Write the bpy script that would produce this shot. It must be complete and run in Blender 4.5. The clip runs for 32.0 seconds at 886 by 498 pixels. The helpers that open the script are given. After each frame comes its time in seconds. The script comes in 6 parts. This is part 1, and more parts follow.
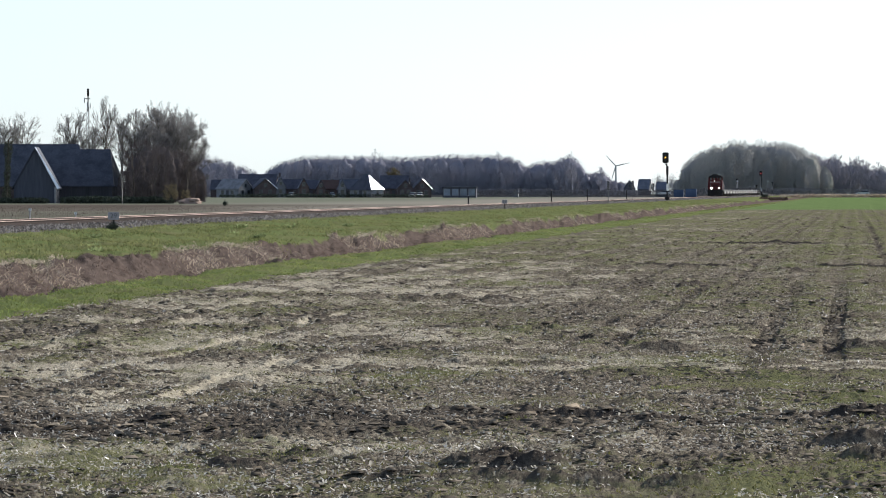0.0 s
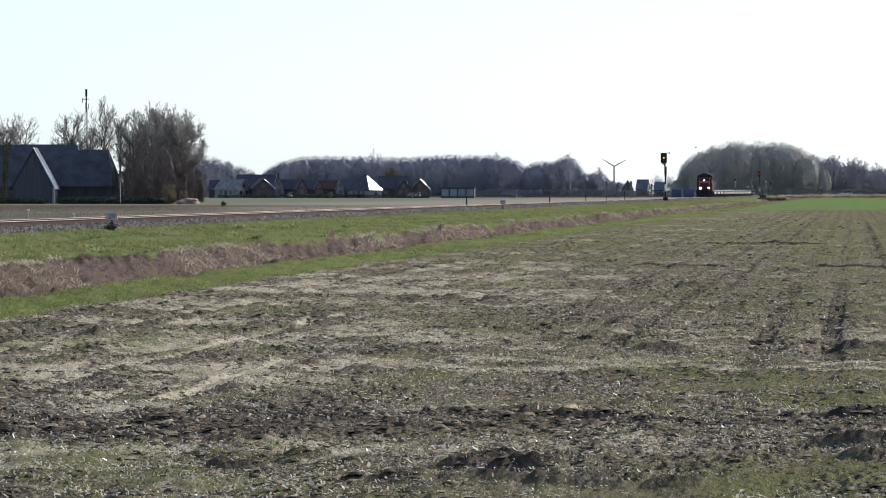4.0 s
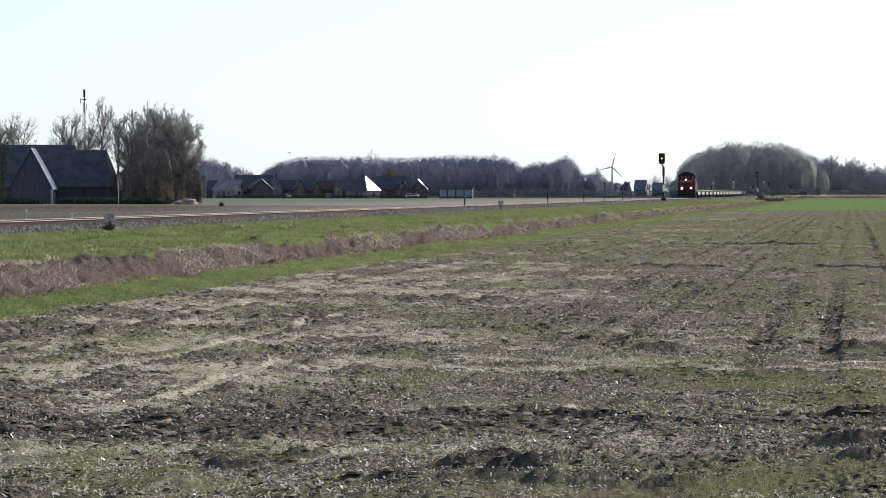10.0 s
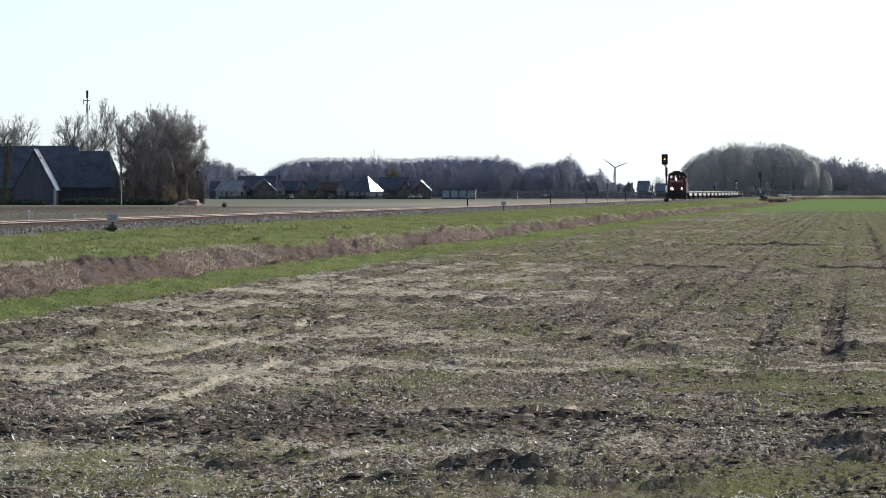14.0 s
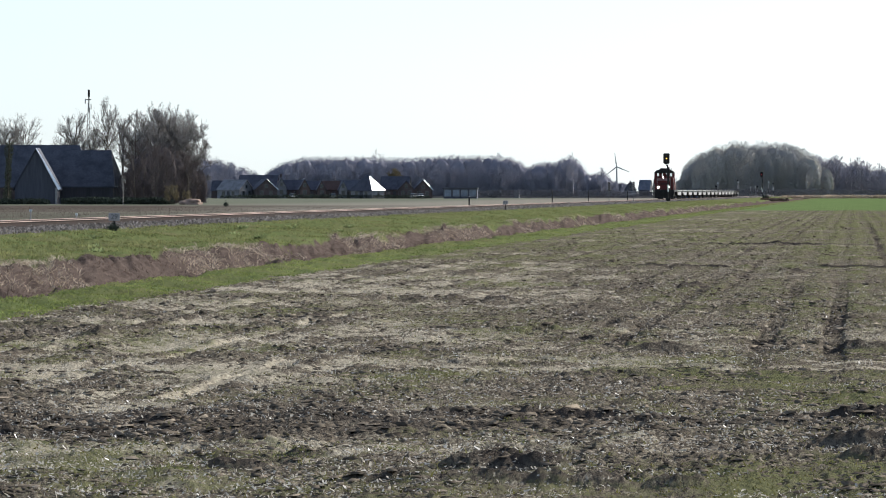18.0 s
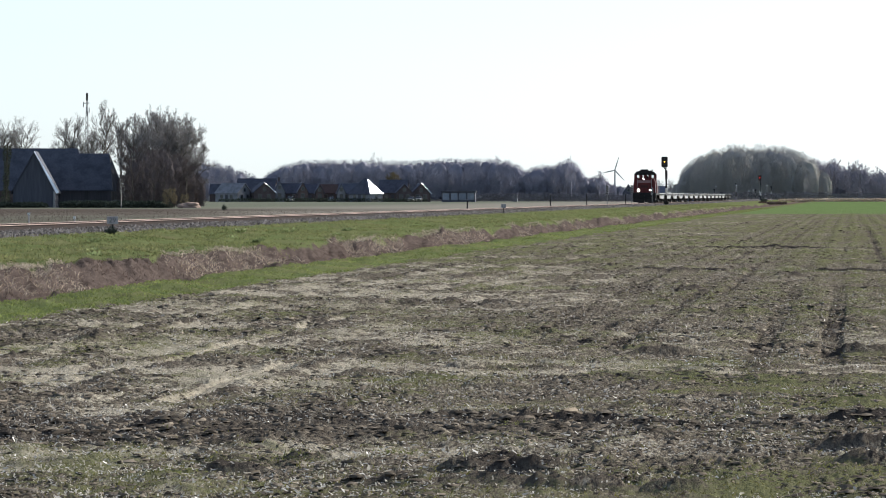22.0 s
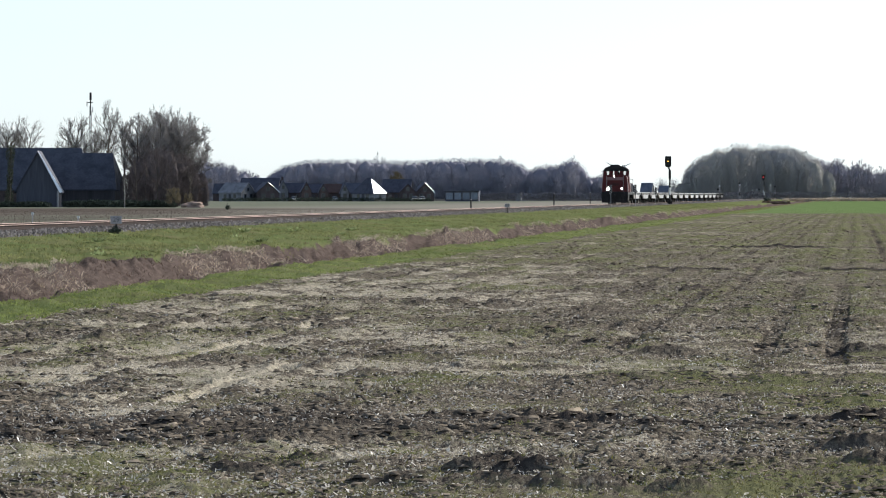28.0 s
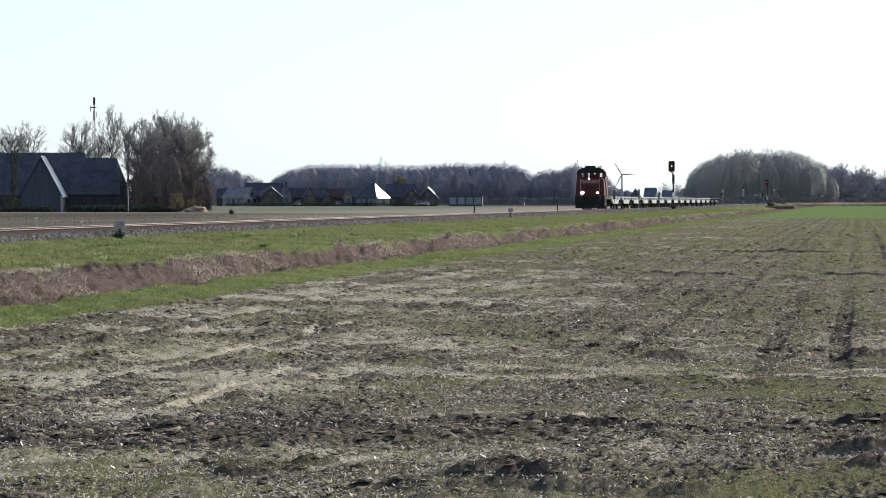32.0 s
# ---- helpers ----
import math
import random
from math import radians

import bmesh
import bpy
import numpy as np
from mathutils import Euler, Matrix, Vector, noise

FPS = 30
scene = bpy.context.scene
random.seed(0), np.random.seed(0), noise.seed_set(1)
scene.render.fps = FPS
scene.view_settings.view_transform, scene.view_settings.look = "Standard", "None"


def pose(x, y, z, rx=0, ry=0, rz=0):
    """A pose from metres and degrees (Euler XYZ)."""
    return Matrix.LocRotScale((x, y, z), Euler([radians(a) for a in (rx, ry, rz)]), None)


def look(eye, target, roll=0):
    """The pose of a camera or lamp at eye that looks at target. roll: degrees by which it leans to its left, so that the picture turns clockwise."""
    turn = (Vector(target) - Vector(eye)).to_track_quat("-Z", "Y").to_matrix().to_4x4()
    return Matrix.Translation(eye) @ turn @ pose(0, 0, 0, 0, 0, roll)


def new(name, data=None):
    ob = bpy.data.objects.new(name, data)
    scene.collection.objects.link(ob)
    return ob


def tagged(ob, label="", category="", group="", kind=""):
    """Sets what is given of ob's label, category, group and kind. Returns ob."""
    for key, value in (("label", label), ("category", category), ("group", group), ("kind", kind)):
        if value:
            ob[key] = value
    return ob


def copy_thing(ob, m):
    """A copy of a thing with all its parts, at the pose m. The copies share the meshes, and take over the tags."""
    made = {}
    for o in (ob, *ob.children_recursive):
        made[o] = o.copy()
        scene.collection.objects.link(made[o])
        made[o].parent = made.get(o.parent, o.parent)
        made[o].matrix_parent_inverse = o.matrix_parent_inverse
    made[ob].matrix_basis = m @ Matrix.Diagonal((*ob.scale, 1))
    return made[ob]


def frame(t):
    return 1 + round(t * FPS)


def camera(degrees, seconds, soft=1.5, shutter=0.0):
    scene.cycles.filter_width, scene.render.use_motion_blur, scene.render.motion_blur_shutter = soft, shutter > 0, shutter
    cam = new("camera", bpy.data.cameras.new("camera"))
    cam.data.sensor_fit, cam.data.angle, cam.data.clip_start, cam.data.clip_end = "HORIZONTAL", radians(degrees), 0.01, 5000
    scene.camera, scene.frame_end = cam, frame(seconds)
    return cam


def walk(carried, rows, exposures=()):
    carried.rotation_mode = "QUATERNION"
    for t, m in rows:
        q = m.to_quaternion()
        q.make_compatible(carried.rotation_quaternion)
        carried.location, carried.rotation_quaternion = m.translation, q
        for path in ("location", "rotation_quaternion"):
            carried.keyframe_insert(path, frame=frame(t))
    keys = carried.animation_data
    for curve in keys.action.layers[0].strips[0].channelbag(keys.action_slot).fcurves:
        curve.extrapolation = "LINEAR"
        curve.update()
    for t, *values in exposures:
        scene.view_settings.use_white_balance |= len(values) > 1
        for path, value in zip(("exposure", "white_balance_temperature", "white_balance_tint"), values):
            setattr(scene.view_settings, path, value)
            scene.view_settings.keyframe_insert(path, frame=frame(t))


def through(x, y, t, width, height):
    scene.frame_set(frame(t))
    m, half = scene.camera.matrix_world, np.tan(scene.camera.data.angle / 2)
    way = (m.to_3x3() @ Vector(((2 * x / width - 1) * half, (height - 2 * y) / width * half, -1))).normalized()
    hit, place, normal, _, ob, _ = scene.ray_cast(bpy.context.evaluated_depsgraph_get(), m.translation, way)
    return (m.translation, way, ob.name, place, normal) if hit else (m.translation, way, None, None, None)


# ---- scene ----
# World: the railway runs along +Y at X = -26; the camera stands in a bare field at the origin.
cam = camera(8.966, 32.0, soft=1.0)
VIEW = [
    (0, -0.000, 1.600, -0.5787, 4.1467), (0.5, 0.001, 1.599, -0.5708, 4.0969), (1, 0.001, 1.600, -0.5701, 4.0970), (1.5, -0.002, 1.600, -0.5703, 4.0912),
    (2, 0.001, 1.600, -0.5701, 4.0868), (2.5, -0.002, 1.600, -0.5703, 4.0912), (3, 0.000, 1.600, -0.5701, 4.0951), (3.5, -0.001, 1.605, -0.5722, 4.1289),
    (5.5, 0.005, 1.605, -0.5792, 4.1287), (6, -0.000, 1.600, -0.5707, 4.1361), (6.5, 0.006, 1.594, -0.5713, 4.1385), (7, 0.005, 1.600, -0.5700, 4.1475),
    (7.5, 0.004, 1.600, -0.5701, 4.1444), (8, -0.006, 1.600, -0.5709, 4.1215), (8.5, 0.000, 1.604, -0.5756, 4.1213), (9, -0.002, 1.600, -0.5703, 4.1086),
    (9.5, -0.002, 1.600, -0.5699, 4.1088), (10, -0.002, 1.600, -0.5703, 4.1086), (10.5, -0.001, 1.601, -0.5724, 4.1106), (11, -0.001, 1.600, -0.5702, 4.1102),
    (11.5, -0.024, 1.594, -0.5698, 4.0987), (12, -0.018, 1.594, -0.5708, 4.1198), (12.5, -0.011, 1.596, -0.5748, 4.1378), (13, -0.002, 1.599, -0.5869, 4.1277),
    (13.5, -0.008, 1.600, -0.5614, 4.1187), (14, 0.011, 1.605, -0.5618, 4.1388), (14.5, 0.002, 1.599, -0.5522, 4.1315), (16.5, 0.000, 1.600, -0.5616, 4.1556),
    (17, -0.001, 1.606, -0.5702, 4.1561), (17.5, -0.006, 1.602, -0.5734, 4.1518), (18, 0.005, 1.600, -0.5695, 4.1556), (18.5, -0.003, 1.600, -0.5623, 4.1416),
    (19, -0.002, 1.600, -0.5527, 4.1439), (19.5, 0.009, 1.600, -0.5442, 4.1548), (20, 0.006, 1.597, -0.5351, 4.1492), (20.5, -0.008, 1.600, -0.5350, 4.1187),
    (21, -0.007, 1.595, -0.5365, 4.1209), (21.5, -0.005, 1.600, -0.5352, 4.1207), (22, 0.004, 1.600, -0.5350, 4.1366), (22.5, -0.002, 1.600, -0.5527, 4.1526),
    (23, -0.005, 1.595, -0.5632, 4.1484), (23.5, -0.001, 1.599, -0.5694, 4.1632), (24, -0.001, 1.598, -0.5685, 4.1713), (24.5, 0.003, 1.601, -0.5616, 4.1719),
    (25, 0.004, 1.599, -0.5394, 4.1613), (25.5, -0.003, 1.600, -0.5261, 4.1339), (27.5, -0.000, 1.600, -0.5265, 4.1723), (28, -0.001, 1.603, -0.5402, 4.1723),
    (28.5, -0.001, 1.600, -0.5351, 4.1633), (29, 0.001, 1.600, -0.5264, 4.1858), (29.5, -0.007, 1.601, -0.5178, 4.1732), (30, -0.001, 1.595, -0.5111, 4.1979),
    (30.5, -0.000, 1.596, -0.5197, 4.2163), (31, -0.000, 1.601, -0.5103, 4.2164), (31.5, 0.001, 1.600, -0.5088, 4.2011), (32, -0.001, 1.600, -0.4912, 4.2080),
]

walk(cam, [(t, pose(x, 0.0, z, 90 + tilt, 0, turn)) for t, x, z, tilt, turn in VIEW], exposures=[(0.0, 0.46), (32.0, 0.46)])

# ---- world and sun ----
SUN_TURN, SUN_HEIGHT = 38.0, 27.0          # degrees right of +Y, degrees above the horizon
world = bpy.data.worlds.new("sky")
scene.world = world
world.use_nodes = True
wt = world.node_tree
sky = wt.nodes.new("ShaderNodeTexSky")
sky.sky_type, sky.sun_disc = "NISHITA", False
sky.sun_elevation, sky.sun_rotation = radians(SUN_HEIGHT), radians(SUN_TURN)
sky.air_density, sky.dust_density, sky.ozone_density = 1.0, 0.5, 2.5
haze = wt.nodes.new("ShaderNodeHueSaturation")      # thin spring haze greys the sky
haze.inputs["Saturation"].default_value = 0.5
tone = wt.nodes.new("ShaderNodeMix")
tone.data_type, tone.blend_type = "RGBA", "MULTIPLY"
tone.inputs[0].default_value, tone.inputs[7].default_value = 1.0, (0.835, 0.975, 1.16, 1)
wt.links.new(sky.outputs[0], haze.inputs["Color"])
wt.links.new(haze.outputs[0], tone.inputs[6])
wt.links.new(tone.outputs[2], wt.nodes["Background"].inputs[0])
wt.nodes["Background"].inputs[1].default_value = 0.1
sun = new("sun", bpy.data.lights.new("sun", "SUN"))
sun.data.energy, sun.data.angle, sun.data.color = 5.0, radians(0.6), (1.0, 0.96, 0.9)
_a, _e = radians(SUN_TURN), radians(SUN_HEIGHT)
SUN_WAY = Vector((math.sin(_a) * math.cos(_e), math.cos(_a) * math.cos(_e), math.sin(_e)))
sun.matrix_world = look(SUN_WAY * 100, (0, 0, 0))


# ---- materials ----
def nodes_of(name):
    m = bpy.data.materials.new(name)
    m.use_nodes = True
    return m, m.node_tree, m.node_tree.nodes["Principled BSDF"]


def noise_node(nt, scale, detail=4.0, rough=0.6, stretch=(1, 1, 1)):
    tc = nt.nodes.new("ShaderNodeTexCoord")
    mp = nt.nodes.new("ShaderNodeMapping")
    mp.inputs["Scale"].default_value = stretch
    nt.links.new(tc.outputs["Object"], mp.inputs[0])
    n = nt.nodes.new("ShaderNodeTexNoise")
    n.inputs["Scale"].default_value, n.inputs["Detail"].default_value, n.inputs["Roughness"].default_value = scale, detail, rough
    nt.links.new(mp.outputs[0], n.inputs["Vector"])
    return n.outputs[0]


def ramp_node(nt, value, stops):
    r = nt.nodes.new("ShaderNodeValToRGB")
    el = r.color_ramp.elements
    while len(el) < len(stops):
        el.new(0.5)
    for e, (p, c) in zip(el, stops):
        e.position, e.color = p, (*c, 1) if len(c) == 3 else c
    nt.links.new(value, r.inputs[0])
    return r.outputs[0]


def mix_node(nt, fac, a, b, kind="MIX"):
    m = nt.nodes.new("ShaderNodeMix")
    m.data_type, m.blend_type = "RGBA", kind
    for sock, v in ((m.inputs[0], fac), (m.inputs[6], a), (m.inputs[7], b)):
        if hasattr(v, "is_linked"):
            nt.links.new(v, sock)
        elif isinstance(v, (int, float)):
            sock.default_value = v
        else:
            sock.default_value = (*v, 1)
    return m.outputs[2]


def bump_node(nt, bsdf, height, strength, distance):
    b = nt.nodes.new("ShaderNodeBump")
    b.inputs["Strength"].default_value, b.inputs["Distance"].default_value = strength, distance
    nt.links.new(height, b.inputs["Height"])
    nt.links.new(b.outputs[0], bsdf.inputs["Normal"])


def surface(name, dark, light, scale, rough=0.7, metal=0.0, bump=0.3, size=0.01, stain=None, stretch=(1, 1, 1), island=0.0, through=0.0):
    """Two colours mixed by fine grain and broad stains, with fine relief; island: change from piece to piece."""
    m, nt, b = nodes_of(name)
    fine = noise_node(nt, scale, 5, 0.65, stretch)
    broad = noise_node(nt, scale * 0.13, 3, 0.6, stretch)
    c = mix_node(nt, ramp_node(nt, fine, [(0.3, (0, 0, 0)), (0.7, (1, 1, 1))]), dark, light)
    c = mix_node(nt, ramp_node(nt, broad, [(0.42, (0, 0, 0)), (0.7, (0.7, 0.7, 0.7))]), c, stain or [v * 0.6 for v in dark])
    if island:
        g = nt.nodes.new("ShaderNodeNewGeometry")
        c = mix_node(nt, 1.0, c, ramp_node(nt, g.outputs["Random Per Island"], [(0, [1 - island] * 3), (1, [1 + island] * 3)]), "MULTIPLY")
    nt.links.new(c, b.inputs["Base Color"])
    b.inputs["Roughness"].default_value, b.inputs["Metallic"].default_value = rough, metal
    b.inputs["Specular IOR Level"].default_value = 0.5 if rough < 0.5 else 0.0 if not bump else 0.1
    if bump:
        bump_node(nt, b, fine, bump, size)
    if through:
        t = nt.nodes.new("ShaderNodeBsdfTranslucent")
        nt.links.new(c, t.inputs[0])
        mx = nt.nodes.new("ShaderNodeMixShader")
        mx.inputs[0].default_value = through
        nt.links.new(b.outputs[0], mx.inputs[1])
        nt.links.new(t.outputs[0], mx.inputs[2])
        nt.links.new(mx.outputs[0], nt.nodes["Material Output"].inputs[0])
    return m


def glowing(name, colour, strength):
    m, nt, b = nodes_of(name)
    b.inputs["Base Color"].default_value = (*colour, 1)
    b.inputs["Emission Color"].default_value, b.inputs["Emission Strength"].default_value = (*colour, 1), strength
    return m


def ground_material():
    """Soil, dry crust, seedlings, turf and dead reed litter, laid out by the sheet's cover map and broken up by grain."""
    m, nt, b = nodes_of("ground")
    at = nt.nodes.new("ShaderNodeVertexColor")
    at.layer_name = "cover"
    sep = nt.nodes.new("ShaderNodeSeparateColor")
    nt.links.new(at.outputs[0], sep.inputs[0])
    at2 = nt.nodes.new("ShaderNodeVertexColor")
    at2.layer_name = "zone"
    sep2 = nt.nodes.new("ShaderNodeSeparateColor")
    nt.links.new(at2.outputs[0], sep2.inputs[0])
    fine = noise_node(nt, 38, 5, 0.78, (1.0, 0.22, 1.0))
    mid = noise_node(nt, 5.5, 6, 0.74, (1.0, 0.4, 1.0))
    other = noise_node(nt, 4.1, 7, 0.76, (1.0, 0.4, 2.0))
    broad = noise_node(nt, 0.35, 5, 0.65)

    def calc(kind, a, v):
        m = nt.nodes.new("ShaderNodeMath")
        m.operation = kind
        nt.links.new(a, m.inputs[0])
        if hasattr(v, "is_linked"):
            nt.links.new(v, m.inputs[1])
        else:
            m.inputs[1].default_value = v
        return m.outputs[0]

    def cover(socket, coarse, lo, hi, much=2.0):
        """The share of a cover, frayed by coarse and fine grain."""
        g = calc("ADD", calc("MULTIPLY", coarse, much), calc("MULTIPLY", fine, much * 0.6))
        return ramp_node(nt, calc("ADD", socket, calc("SUBTRACT", g, much * 0.8)), [(lo, (0, 0, 0)), (hi, (1, 1, 1))])

    soil = mix_node(nt, ramp_node(nt, fine, [(0.4, (0, 0, 0)), (0.6, (1, 1, 1))]), SOIL_DARK, SOIL_LIGHT)
    soil = mix_node(nt, ramp_node(nt, other, [(0.4, (0, 0, 0)), (0.62, (0.85, 0.85, 0.85))]), soil, SOIL_MID)
    soil = mix_node(nt, ramp_node(nt, mid, [(0.54, (0, 0, 0)), (0.62, (0.85, 0.85, 0.85))]), soil, SOIL_DARK)
    c = mix_node(nt, cover(sep.outputs[0], mid, 0.12, 0.55, 2.6), soil, mix_node(nt, ramp_node(nt, fine, [(0.35, (0, 0, 0)), (0.65, (1, 1, 1))]), CRUST_A, CRUST_B))
    c = mix_node(nt, cover(sep.outputs[1], other, 0.25, 0.95, 3.2), c, mix_node(nt, fine, (0.092, 0.095, 0.048), (0.185, 0.182, 0.093)))
    # Alpha darkening: real dark soil together with painted shade of the relief.
    c = mix_node(nt, cover(at.outputs[1], other, 0.3, 0.9, 1.2), c, mix_node(nt, fine, (0.04, 0.034, 0.031), (0.085, 0.073, 0.062)))
    c = mix_node(nt, at2.outputs[1], c, mix_node(nt, noise_node(nt, 0.5, 6, 0.7, (1.0, 0.12, 1.0)), (0.08, 0.118, 0.046), (0.175, 0.235, 0.092)))
    turf = mix_node(nt, mid, (0.08, 0.104, 0.04), (0.168, 0.195, 0.08))
    turf = mix_node(nt, ramp_node(nt, broad, [(0.42, (0, 0, 0)), (0.68, (0.8, 0.8, 0.8))]), turf, (0.17, 0.155, 0.08))
    c = mix_node(nt, cover(sep2.outputs[0], mid, 0.35, 0.65, 0.9), c, turf)
    litter = mix_node(nt, ramp_node(nt, other, [(0.35, (0, 0, 0)), (0.65, (1, 1, 1))]), (0.055, 0.041, 0.036), (0.15, 0.116, 0.098))
    c = mix_node(nt, cover(sep2.outputs[1], mid, 0.35, 0.65, 0.9), c, litter)
    pasture = mix_node(nt, ramp_node(nt, broad, [(0.35, (0, 0, 0)), (0.65, (1, 1, 1))]), (0.125, 0.134, 0.101), (0.178, 0.187, 0.14))
    # Paler strip beyond the track: distance haze put into the pasture colour.
    pasture = mix_node(nt, at.outputs[1], pasture, mix_node(nt, mid, (0.2, 0.185, 0.152), (0.28, 0.258, 0.215)))
    c = mix_node(nt, sep.outputs[2], c, pasture)
    stubble = mix_node(nt, ramp_node(nt, other, [(0.35, (0, 0, 0)), (0.65, (1, 1, 1))]), (0.07, 0.057, 0.048), (0.135, 0.113, 0.094))
    c = mix_node(nt, sep2.outputs[2], c, stubble)
    nt.links.new(c, b.inputs["Base Color"])
    b.inputs["Roughness"].default_value, b.inputs["Specular IOR Level"].default_value = 0.9, 0.0
    bump_node(nt, b, mix_node(nt, 0.5, fine, other), 0.9, 0.05)
    return m


SOIL_DARK, SOIL_MID, SOIL_LIGHT = (0.04, 0.034, 0.032), (0.135, 0.113, 0.087), (0.25, 0.212, 0.16)
CRUST_A, CRUST_B = (0.205, 0.179, 0.136), (0.51, 0.455, 0.35)
M_GROUND = ground_material()
M_GRASS = surface("grass_blades", (0.105, 0.125, 0.046), (0.255, 0.265, 0.105), 0.35, 0.6, bump=0, island=0.55, stain=(0.19, 0.18, 0.09), through=0.4)
M_VERGE = surface("bright_grass", (0.14, 0.175, 0.055), (0.33, 0.37, 0.125), 0.35, 0.6, bump=0, island=0.38, through=0.4)
M_SPROUT = surface("seedlings", (0.12, 0.118, 0.042), (0.25, 0.235, 0.09), 3, 0.6, bump=0, island=0.4, stain=(0.16, 0.15, 0.06), through=0.3)
M_WEED = surface("weed_leaves", (0.17, 0.21, 0.09), (0.36, 0.4, 0.2), 3, 0.55, bump=0, island=0.5, through=0.5)
M_REED = surface("dead_reed", (0.07, 0.053, 0.046), (0.25, 0.195, 0.162), 2, 0.75, bump=0, island=0.5, stain=(0.13, 0.075, 0.05), through=0.15)
M_PALE_REED = surface("pale_reed_straw", (0.4, 0.325, 0.25), (0.68, 0.575, 0.46), 2, 0.55, bump=0, island=0.45, through=0.3)
M_STUBBLE = surface("dry_stubble", (0.085, 0.068, 0.056), (0.19, 0.16, 0.13), 0.4, 0.8, bump=0, island=0.4, through=0.2)
M_CLOD = surface("clay_clods", (0.056, 0.044, 0.035), (0.3, 0.248, 0.184), 9, 0.85, bump=0, island=0.4)
M_STRAW = surface("straw", (0.58, 0.52, 0.43), (0.9, 0.84, 0.73), 20, 0.55, bump=0, island=0.15, through=0.25)
M_SHARD = surface("glossy_straw", (0.5, 0.45, 0.37), (0.75, 0.7, 0.6), 20, 0.42, bump=0, island=0.15, through=0.3)
M_SHARD.node_tree.nodes["Principled BSDF"].inputs["Specular IOR Level"].default_value = 0.8
M_CLOD.node_tree.nodes["Principled BSDF"].inputs["Specular IOR Level"].default_value = 0.04
M_CLOD.node_tree.nodes["Principled BSDF"].inputs["Roughness"].default_value = 0.9

M_BALLAST = surface("ballast", (0.038, 0.035, 0.034), (0.215, 0.2, 0.194), 6, 0.8, bump=0.5, size=0.02, island=0.7)
M_RAIL_SIDE = surface("rusty_steel", (0.02, 0.012, 0.0095), (0.042, 0.024, 0.018), 9, 0.85, bump=0.3, stretch=(1, 0.1, 1))
M_RAIL_SIDE.node_tree.nodes["Principled BSDF"].inputs["Specular IOR Level"].default_value = 0.08
M_RAIL_TOP = surface("worn_rail_head", (0.15, 0.1, 0.082), (0.22, 0.152, 0.124), 3, 0.55, 0.7, bump=0, stretch=(1, 0.05, 1))
M_SLEEPER = surface("rust_stained_concrete", (0.06, 0.046, 0.038), (0.13, 0.103, 0.086), 6, 0.9, bump=0.4)


# ---- geometry helpers ----
def box(bm, x, y, z, sx, sy, sz, m=None, taper=1.0, bevel=0.0):
    """A block centred at x, y, z; taper: how much its top shrinks in width (x)."""
    vs = [bm.verts.new((x + i * sx / 2 * (taper if k > 0 else 1), y + j * sy / 2, z + k * sz / 2)) for k in (-1, 1) for i, j in ((-1, -1), (1, -1), (1, 1), (-1, 1))]
    if m is not None:
        for v in vs:
            v.co = m @ v.co
    fs = [bm.faces.new([vs[i] for i in q]) for q in ((3, 2, 1, 0), (4, 5, 6, 7), (0, 1, 5, 4), (1, 2, 6, 5), (2, 3, 7, 6), (3, 0, 4, 7))]
    if bevel:
        es = list({e for f in fs for e in f.edges})
        bmesh.ops.bevel(bm, geom=es, offset=bevel, segments=2, affect="EDGES", profile=0.5)


def rod(bm, a, b, ra, rb=None, n=8):
    """A round, tapered bar from a to b."""
    a, b, rb = Vector(a), Vector(b), ra if rb is None else rb
    q = (b - a).to_track_quat("Z", "Y")
    rings = [[bm.verts.new(c + q @ Vector((r * math.cos(6.2832 * i / n), r * math.sin(6.2832 * i / n), 0))) for i in range(n)] for c, r in ((a, ra), (b, rb))]
    for i in range(n):
        bm.faces.new((rings[0][i], rings[0][(i + 1) % n], rings[1][(i + 1) % n], rings[1][i]))
    bm.faces.new(rings[0][::-1]), bm.faces.new(rings[1])


def sweep(bm, outline, y0, y1, m=None):
    """A closed outline in x, z drawn along y."""
    rows = [[bm.verts.new((x, y, z)) for x, z in outline] for y in (y0, y1)]
    n = len(outline)
    for i in range(n):
        bm.faces.new((rows[0][i], rows[1][i], rows[1][(i + 1) % n], rows[0][(i + 1) % n]))
    bm.faces.new(rows[0]), bm.faces.new(rows[1][::-1])
    if m is not None:
        for v in rows[0] + rows[1]:
            v.co = m @ v.co


def mesh_of(name, bm, material, smooth=False):
    bmesh.ops.recalc_face_normals(bm, faces=bm.faces)
    me = bpy.data.meshes.new(name)
    bm.to_mesh(me)
    bm.free()
    me.materials.append(material)
    if smooth:
        me.polygons.foreach_set("use_smooth", [True] * len(me.polygons))
    return me


def part(name, bm, material, parent, label="", smooth=False):
    ob = new(name, mesh_of(name, bm, material, smooth))
    ob.parent = parent
    if label:
        ob["label"] = label
    return ob


def made(draw, *args, **kw):
    bm = bmesh.new()
    draw(bm, *args, **kw)
    return bm


